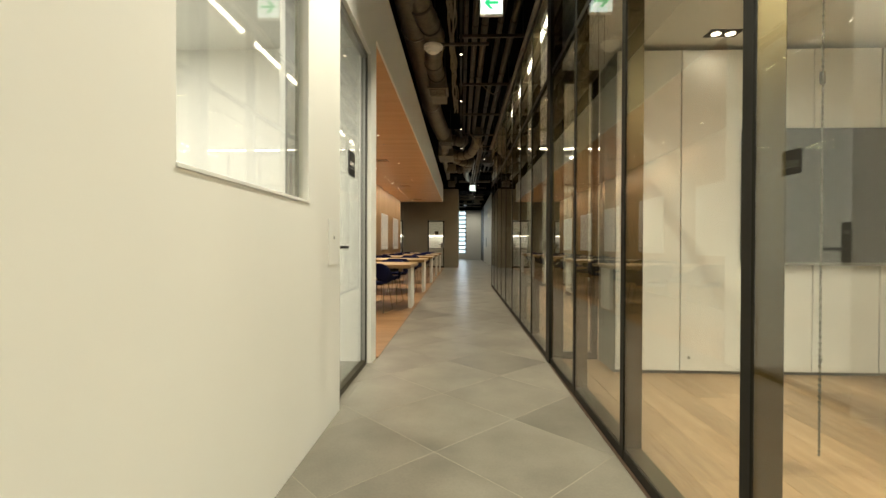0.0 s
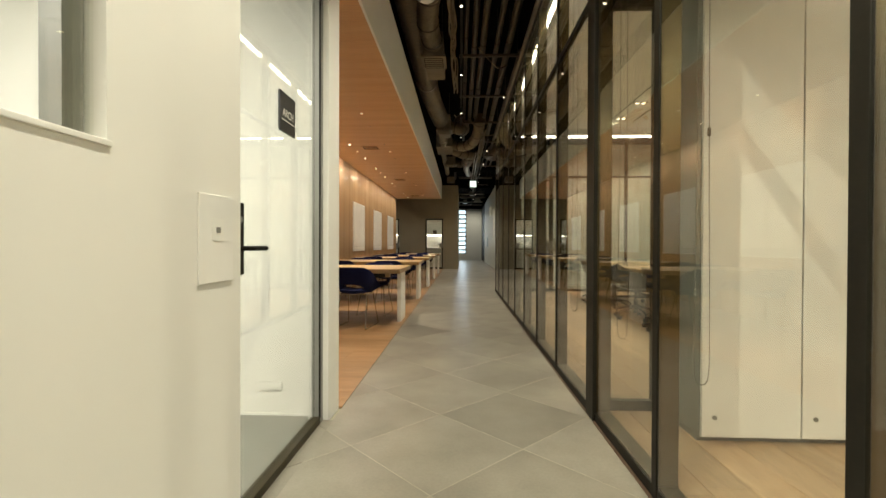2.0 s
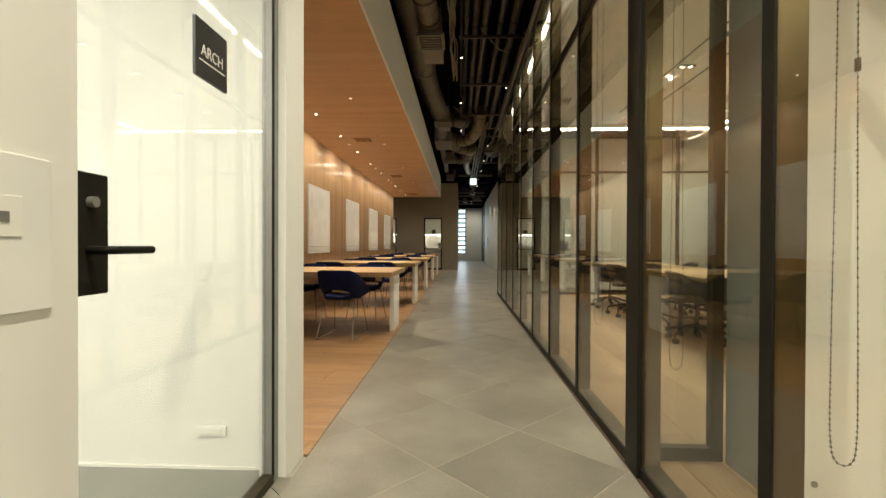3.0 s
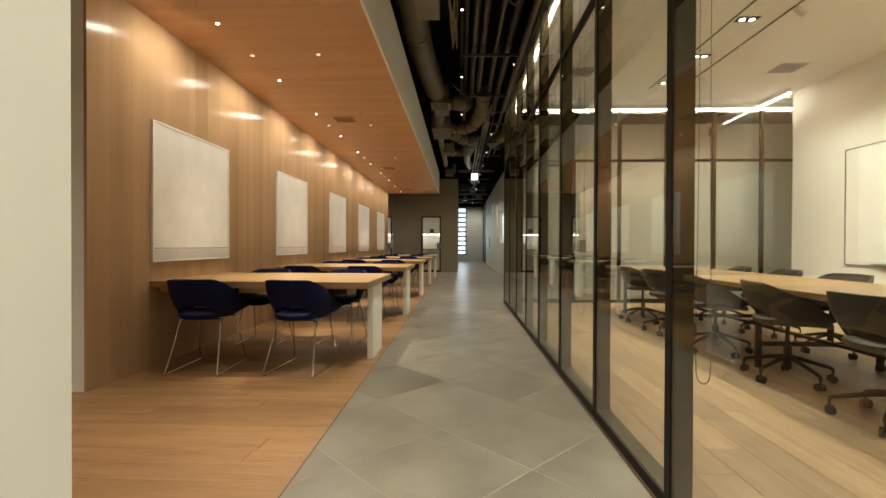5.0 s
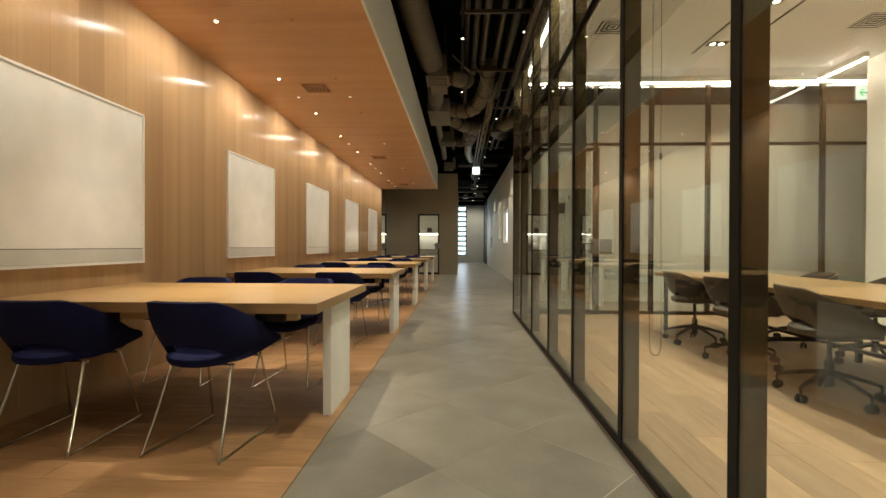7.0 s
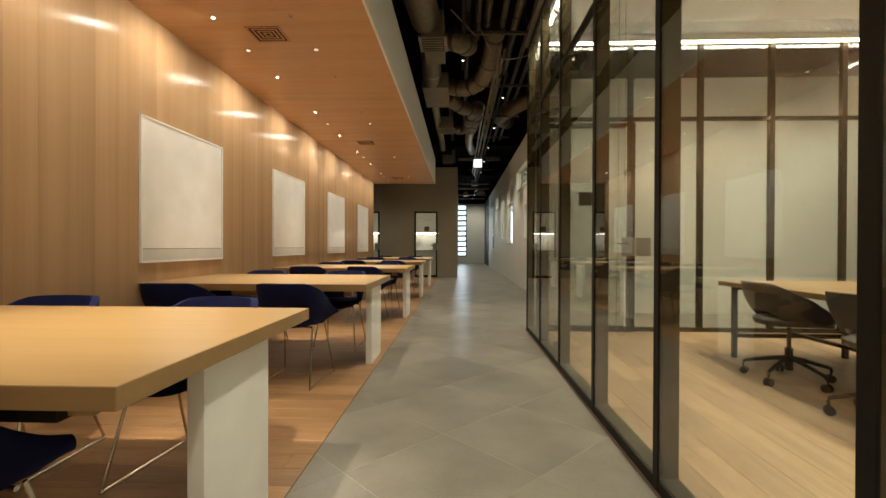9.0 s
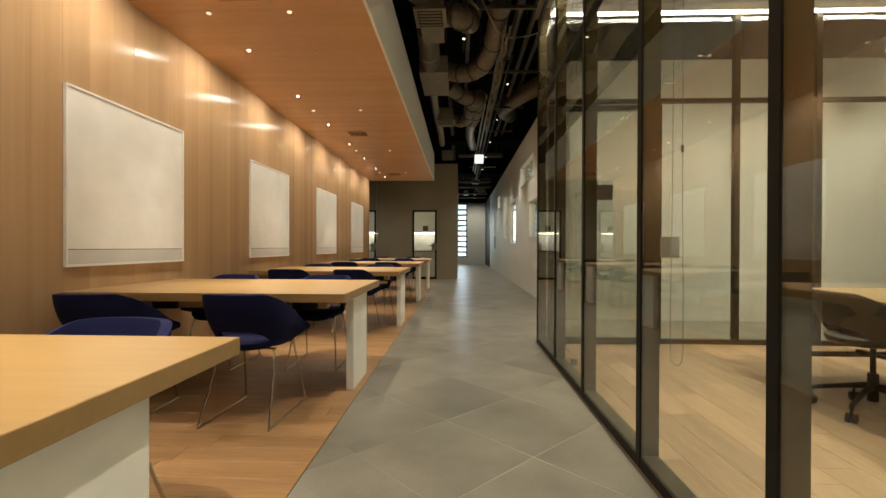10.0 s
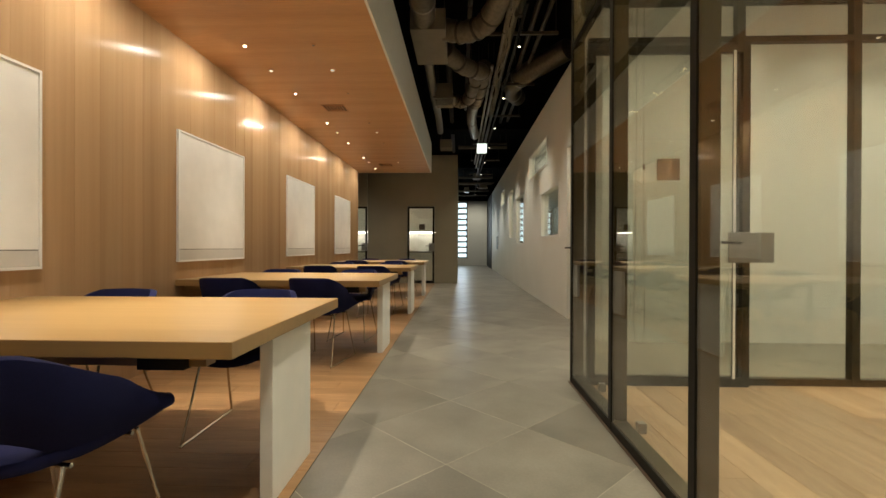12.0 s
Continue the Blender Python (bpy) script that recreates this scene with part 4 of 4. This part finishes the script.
duct("bent wrapped flexible duct", [(-0.22, 12.45, 3.68), (-0.04, 12.35, 3.62), (0.10, 12.6, 3.66), (0.10, 13.0, 3.85), (0.0, 13.4, 4.05)], 0.13, WRAP, True)
duct("bent wrapped flexible duct", [(-0.20, 14.2, 3.66), (0.05, 14.1, 3.58), (0.30, 13.9, 3.60), (0.45, 13.4, 3.72), (0.50, 12.7, 3.95)], 0.13, WRAP, True)
duct("bent wrapped flexible duct", [(-0.20, 14.9, 3.68), (0.02, 15.2, 3.60), (0.28, 15.5, 3.62), (0.40, 15.8, 3.74)], 0.125, WRAP, True)
duct("bent wrapped flexible duct", [(0.30, 15.6, 3.70), (0.22, 16.1, 3.62), (0.16, 16.7, 3.60), (0.02, 16.9, 3.58), (-0.12, 16.8, 3.60)], 0.11, WRAP, True)
duct("bent wrapped flexible duct", [(0.36, 15.6, 3.72), (0.34, 16.3, 3.66), (0.30, 16.9, 3.66), (0.28, 17.3, 3.68)], 0.12, WRAP, True)
duct("shiny spiral steel duct", [(0.26, 17.2, 3.68), (0.24, 18.3, 3.66), (0.30, 19.2, 3.66), (0.36, 20.0, 3.70)], 0.10, STEEL)
duct("short steel duct over the fascia", [(-0.40, 12.85, 3.70), (-0.42, 13.4, 3.69), (-0.44, 13.95, 3.67)], 0.14, WRAP)
duct("thin steel duct beside the fascia", [(-0.46, 15.0, 3.66), (-0.46, 16.4, 3.62), (-0.44, 18.0, 3.62), (-0.46, 19.4, 3.66)], 0.07, STEEL)
duct("wide wrapped duct over the white wall", [(1.7, 15.9, 4.1), (1.15, 16.6, 3.98), (0.95, 17.4, 4.0), (1.2, 18.4, 4.12)], 0.17, WRAP)


def air_box(x0, x1, y0, y1, z0, z1, grille):
    b = thing("air_unit", "grey metal air terminal box hung from the slab", "air unit", pose(0, 0, 0), "air terminal boxes")
    block("casing", x0, x1, y0, y1, z0, z1, STEELBOX, b, 0.006)
    for x in (x0 + 0.03, x1 - 0.03):
        bm = bmesh.new()
        rod(bm, (x, (y0 + y1) / 2, z1), (x, (y0 + y1) / 2, SLAB), 0.006, 6)
        part("hanger", bm, CABLE, b)
    if grille:
        block("grille_frame", x0 - 0.04, x1 + 0.04, y0 - 0.01, y0 + 0.44, z0 - 0.035, z0 - 0.001, STEELBOX, b, 0.004)
        block("grille_throat", x0 + 0.0, x1 + 0.0, y0 + 0.03, y0 + 0.40, z0 - 0.0375, z0 - 0.0352, BLACK, b)
        for k in range(5):
            block("slat", x0 + 0.01, x1 - 0.01, y0 + 0.045 + 0.07 * k, y0 + 0.075 + 0.07 * k, z0 - 0.046, z0 - 0.039, STEELBOX, b)


air_box(-0.46, -0.20, 7.9, 8.9, 3.53, 3.84, True)
air_box(-0.46, -0.19, 11.96, 12.9, 3.53, 3.84, True)
air_box(-0.60, -0.18, 13.9, 15.0, 3.53, 3.78, False)
air_box(-0.42, -0.13, 16.3, 17.0, 3.50, 3.72, True)
air_box(-0.50, -0.2, 20.2, 20.7, 3.46, 3.66, False)


def pipe_run(x, z, r, y0, y1, mat=None):
    p = thing("pipe", "long painted service pipe under the slab", "pipe", pose(x, y0, z), "service pipes")
    bm = bmesh.new()
    rod(bm, (0, 0, 0), (0, y1 - y0, 0), r, 12)
    part("tube", bm, mat or PIPE, p, smooth=True)
    for y in np.arange(1.0, y1 - y0, 1.95):
        bm = bmesh.new()
        rod(bm, (0, y - 0.012, 0), (0, y + 0.012, 0), r * 1.18, 12)
        rod(bm, (0, y, 0), (0, y, SLAB - z), 0.004, 5)
        part("clamp", bm, CABLE, p)


for x, z, r, y0, y1 in ((0.24, 3.92, 0.04, -2.2, 13.0), (0.37, 3.94, 0.045, -2.2, 12.6), (0.58, 3.96, 0.038, -2.2, 13.6), (0.76, 3.98, 0.05, -2.2, 14.5), (0.12, 4.05, 0.03, -2.2, 19.0), (0.98, 4.02, 0.035, 9.0, 20.0), (1.15, 4.05, 0.03, 11.0, 20.0),
                         (0.66, 3.74, 0.03, 14.0, 27.0), (0.57, 3.76, 0.025, 13.5, 25.0), (0.48, 3.70, 0.022, 15.5, 24.0), (-0.2, 4.1, 0.05, 16.0, 24.0)):
    pipe_run(x, z, r, y0, y1, STEEL if 14 < y0 < 16 or y0 == 13.5 else CABLE if y0 > 15.9 else None)
for y in (0.9, 2.85, 4.8, 6.75, 8.7, 10.65, 12.6, 14.7, 16.7, 18.7, 21.5, 24, 27, 30):
    u = thing("support_rail", "steel channel carrying pipes under the slab", "support rail", pose(0, y, 3.80), "pipe support rails")
    x0, x1 = (0.02, 0.92) if y < 13 else (0.35, 1.3)
    block("channel", x0, x1, -0.02, 0.02, 0.0, 0.04, PIPE, u)
    for x in (x0 + 0.03, x1 - 0.03):
        bm = bmesh.new()
        rod(bm, (x, 0, 0.0), (x, 0, SLAB - 3.80), 0.006, 6)
        part("hanger", bm, CABLE, u)
for y0, y1, x in ((-2.2, 13.5, 0.05), (13.6, 33, 0.74)):
    tr = thing("lighting_rail", "slim black lighting rail hung from the slab", "rail", pose(x, y0, 3.66))
    block("rail", -0.017, 0.017, 0, y1 - y0, 0, 0.03, BLACK, tr)
    for y in np.arange(0.8, y1 - y0, 2.05):
        bm = bmesh.new()
        rod(bm, (0, y, 0.03), (0, y, SLAB - 3.66), 0.005, 6)
        part("hanger", bm, CABLE, tr)
# slack cable bundles
for x, z, y0, y1, n in ((-0.06, 3.74, 1.0, 10.5, 9), (0.60, 3.66, 12.8, 18.5, 6), (-0.25, 4.0, 0.0, 4.5, 5)):
    cb = thing("cable_bundle", "slack bundle of pale service cables", "cable", pose(0, 0, 0))
    for k in range(n):
        ys = np.arange(y0, y1, 0.65)
        ctrl = [(x + rng.uniform(-0.05, 0.05), y, z + rng.uniform(-0.05, 0.05) - (0.04 if j % 3 == 1 else 0)) for j, y in enumerate(ys)]
        bm = bmesh.new()
        tube(bm, smooth_path(ctrl, 5), 0.007 + 0.004 * rng.random(), 6)
        part("cable", bm, CABLEPALE, cb, smooth=True)
for ctrl in ([(-0.3, 3.6, 4.3), (-0.1, 4.0, 3.95), (0.05, 4.4, 3.8), (0.1, 5.0, 4.0)], [(0.2, 12.4, 3.95), (0.5, 12.8, 3.6), (0.9, 12.9, 3.62), (1.2, 13.2, 3.9)], [(0.3, 8.6, 3.9), (0.6, 8.9, 3.72), (0.8, 9.3, 3.9)], [(-0.1, 11.9, 3.8), (0.2, 12.2, 3.62), (0.1, 12.6, 3.9)]):
    cb = thing("loose_cable", "single slack cable looped under the slab", "cable", pose(0, 0, 0))
    bm = bmesh.new()
    tube(bm, smooth_path(ctrl, 8), 0.009, 6)
    part("cable", bm, CABLEPALE, cb, smooth=True)
for y, z, r, x0, x1 in ((22.6, 3.95, 0.05, -0.05, 1.4), (27.2, 3.72, 0.045, -0.05, 1.3), (27.9, 3.60, 0.03, 0.1, 1.4), (29.4, 3.78, 0.06, -0.05, 1.4), (31.2, 3.66, 0.04, -0.3, 1.4), (32.4, 3.58, 0.03, -0.3, 1.4)):
    cp = thing("cross_pipe", "dull pipe crossing the corridor under the slab", "pipe", pose(0, y, z), "crossing pipes")
    bm = bmesh.new()
    rod(bm, (x0, 0, 0), (x1, 0, 0), r, 12)
    part("tube", bm, STEELBOX, cp, smooth=True)
    for x in (x0 + 0.2, x1 - 0.2):
        bm = bmesh.new()
        rod(bm, (x, 0, 0), (x, 0, SLAB - z), 0.006, 6)
        part("hanger", bm, CABLE, cp)
air_box(0.52, 0.80, 26.6, 27.1, 3.60, 3.80, False)
air_box(0.20, 0.42, 30.0, 30.6, 3.50, 3.70, False)
air_box(0.85, 1.15, 28.6, 29.1, 3.52, 3.70, True)
sm = thing("smoke_detector", "round white smoke detector on a bracket", "smoke detector", pose(-0.30, 6.2, 3.40))
bm = bmesh.new()
rod(bm, (0, 0, 0.0), (0, 0, 0.035), 0.085, 24, 0.105)
rod(bm, (0, 0, 0.035), (0, 0, 0.07), 0.118, 24)
part("body", bm, WHITE_GLOSS, sm)
bm = bmesh.new()
rod(bm, (0, 0, -0.022), (0, 0, 0.0), 0.05, 20, 0.07)
part("sensor", bm, WHITE_GLOSS, sm)
bm = bmesh.new()
box(bm, -0.02, 0.70, -0.015, 0.015, 0.07, 0.10)
rod(bm, (0.3, 0, 0.1), (0.3, 0, SLAB - 3.40), 0.006, 6)
part("bracket", bm, PIPE, sm)
structure("beam", [(-6, 7, 9.6, 10.0, 4.15, SLAB), (-6, 7, 20.2, 20.7, 3.9, SLAB), (-6, 7, 26, 26.5, 3.9, SLAB)], SLABM, "black painted beam under the slab", "beam")

# ---- floor pieces and veneer panels ----
tile_floor = tagged(new("floor_tiles"), "grey stone tiles laid diagonally in pale grout", "floor", kind="structure")


def clip_poly(poly, x0, x1, y0, y1):
    for axis, lim, keep in ((0, x0, 1), (0, x1, -1), (1, y0, 1), (1, y1, -1)):
        out = []
        for i, p in enumerate(poly):
            q = poly[(i + 1) % len(poly)]
            a, b = keep * (p[axis] - lim), keep * (q[axis] - lim)
            if a >= 0:
                out.append(p)
            if a * b < 0:
                s = a / (a - b)
                out.append((p[0] + s * (q[0] - p[0]), p[1] + s * (q[1] - p[1])))
        poly = out
        if not poly:
            break
    return poly


def tile_mesh(poly, cx, cy, z0, z1):
    bm = bmesh.new()
    low = [bm.verts.new((x - cx, y - cy, z0)) for x, y in poly]
    high = [bm.verts.new((x - cx, y - cy, z1)) for x, y in poly]
    n = len(poly)
    bm.faces.new(high)
    for i in range(n):
        bm.faces.new((low[i], low[(i + 1) % n], high[(i + 1) % n], high[i]))
    return bm


HX, HY, A0 = 0.412, 0.4425, (-0.062, 4.175)
rest = bmesh.new()
AREAS = [(EDGE, GX + 0.001, -2.4, END + 0.01), (EDGE, WX, END + 0.01, 13.25), (EDGE, WX, 13.25, FAR), (WX, 7.0, END + 0.04, 13.25), (LX - T, EDGE, D0, D1)]
for i in range(-20, 90):
    for j in range(-60, 60):
        cx, cy = A0[0] + HX * (i - j), A0[1] + HY * (i + j + 1)
        g, h = HX - 0.003, HY - 0.003
        for ar in AREAS:
            poly = clip_poly([(cx - g, cy), (cx, cy - h), (cx + g, cy), (cx, cy + h)], *ar)
            if len(poly) < 3 or abs(sum(poly[k][0] * poly[(k + 1) % len(poly)][1] - poly[(k + 1) % len(poly)][0] * poly[k][1] for k in range(len(poly)))) < 0.004:
                continue
            if cy < 19 and cx < 1.7:
                t = part("tile", tile_mesh(poly, cx, cy, BED - 0.002, 0.0), TILE, tile_floor)
                t.location = (cx, cy, 0)
            else:
                bm = tile_mesh(poly, 0, 0, BED - 0.002, 0.0)
                me = bpy.data.meshes.new("tmp")
                bm.to_mesh(me)
                bm.free()
                rest.from_mesh(me)
                bpy.data.meshes.remove(me)
far_tiles = part("far_tiles", rest, TILE, tile_floor)
tagged(far_tiles, kind="stuff")
tagged(structure("floor_lane", [(EDGE, 7, -2.4, FAR, BED - 0.004, -0.0008)], GROUT), "pale grout between the tiles", "floor")


def planks(name, label, x0, x1, y0, y1, along, width, z, near, seed):
    """Boards of width laid along x or y; those within near are pieces, the rest one mesh."""
    fl = tagged(new(name), label, "floor", kind="structure")
    r = random.Random(seed)
    cache, joined = {}, []
    a0, a1, c0, c1 = (x0, x1, y0, y1) if along == "x" else (y0, y1, x0, x1)
    c, made = c0, 0
    while c < c1 - 0.001:
        w = min(width, c1 - c)
        a = a0 - r.uniform(0, 1.2)
        while a < a1:
            e = a + r.choice((0.9, 1.2, 1.5, 1.8))
            s, f = max(a, a0), min(e, a1)
            a = e
            if f - s < 0.03:
                continue
            key = (round(w, 3), round(f - s, 2))
            if along == "x":
                place, size = ((s + f) / 2, c + w / 2), (f - s, w)
            else:
                place, size = (c + w / 2, (s + f) / 2), (w, f - s)
            if near[0] < place[0] < near[1] and near[2] < place[1] < near[3] and made < 300:
                if key not in cache:
                    bm = bmesh.new()
                    hx, hy, g = size[0] / 2 - 0.0007, size[1] / 2 - 0.0007, 0.0012
                    lo = [bm.verts.new((sx * hx, sy * hy, z - 0.012)) for sx, sy in ((-1, -1), (1, -1), (1, 1), (-1, 1))]
                    mi = [bm.verts.new((sx * hx, sy * hy, z - g)) for sx, sy in ((-1, -1), (1, -1), (1, 1), (-1, 1))]
                    hi = [bm.verts.new((sx * (hx - g), sy * (hy - g), z)) for sx, sy in ((-1, -1), (1, -1), (1, 1), (-1, 1))]
                    bm.faces.new(hi)
                    for p, q in ((lo, mi), (mi, hi)):
                        for k in range(4):
                            bm.faces.new((p[k], p[(k + 1) % 4], q[(k + 1) % 4], q[k]))
                    cache[key] = mesh_of("plank", bm, OAK_FLOOR_X if along == "x" else OAK_FLOOR)
                ob = new("plank", cache[key])
                ob.parent, ob.location = fl, (*place, 0)
                made += 1
            else:
                joined.append((place, size))
        c += w
    bm = bmesh.new()
    for (px, py), (sx, sy) in joined:
        v = [bm.verts.new((px + k * (sx / 2 - 0.0008), py + l * (sy / 2 - 0.0008), z)) for k, l in ((-1, -1), (1, -1), (1, 1), (-1, 1))]
        bm.faces.new(v)
    if joined:
        ob = part("far_planks", bm, OAK_ISLAND_X if along == "x" else OAK_ISLAND, fl)
        tagged(ob, kind="stuff")
    tagged(structure(name + "_bed", [(x0, x1, y0, y1, BED - 0.003, z - 0.004)], BEDWOOD), "dark bed under the boards", "floor")


planks("floor_seating", "oak boards across the seating bay", -6.0, EDGE - 0.004, 4.285, GREY, "x", 0.15, 0.0, (-2.6, 0, 4.3, 14.5), 7)
planks("floor_meeting", "pale oak boards along the meeting rooms", GX + 0.06, 7.0, -2.4, END + 0.03, "y", 0.18, 0.002, (0.8, 3.4, 0.5, 12), 9)
tagged(block("trim_glass", GX - 0.014, GX - 0.001, POSTS[0], POSTS[-1] + 0.03, BED, 0.004, RUST), "thin russet strip along the foot of the glass wall", "trim", kind="structure")
tagged(block("trim_floor", EDGE - 0.004, EDGE, 4.285, GREY, BED, 0.0005, OLIVE), "thin dark metal trim between timber and tile", "trim", kind="structure")

timber = tagged(new("wall_timber"), "warm veneered timber wall with vertical grain", "wall", kind="structure")
w = BAY / 12
pm = bmesh.new()
box(pm, -0.02, 0.0, -w / 2 + 0.0004, w / 2 - 0.0004, BED, CEIL)
pm = mesh_of("veneer_panel", pm, PANEL)
y = 6.45
while y + w < 19.45:
    ob = new("veneer_panel", pm)
    ob.parent, ob.location = timber, (PX, y + w / 2, 0)
    y += w

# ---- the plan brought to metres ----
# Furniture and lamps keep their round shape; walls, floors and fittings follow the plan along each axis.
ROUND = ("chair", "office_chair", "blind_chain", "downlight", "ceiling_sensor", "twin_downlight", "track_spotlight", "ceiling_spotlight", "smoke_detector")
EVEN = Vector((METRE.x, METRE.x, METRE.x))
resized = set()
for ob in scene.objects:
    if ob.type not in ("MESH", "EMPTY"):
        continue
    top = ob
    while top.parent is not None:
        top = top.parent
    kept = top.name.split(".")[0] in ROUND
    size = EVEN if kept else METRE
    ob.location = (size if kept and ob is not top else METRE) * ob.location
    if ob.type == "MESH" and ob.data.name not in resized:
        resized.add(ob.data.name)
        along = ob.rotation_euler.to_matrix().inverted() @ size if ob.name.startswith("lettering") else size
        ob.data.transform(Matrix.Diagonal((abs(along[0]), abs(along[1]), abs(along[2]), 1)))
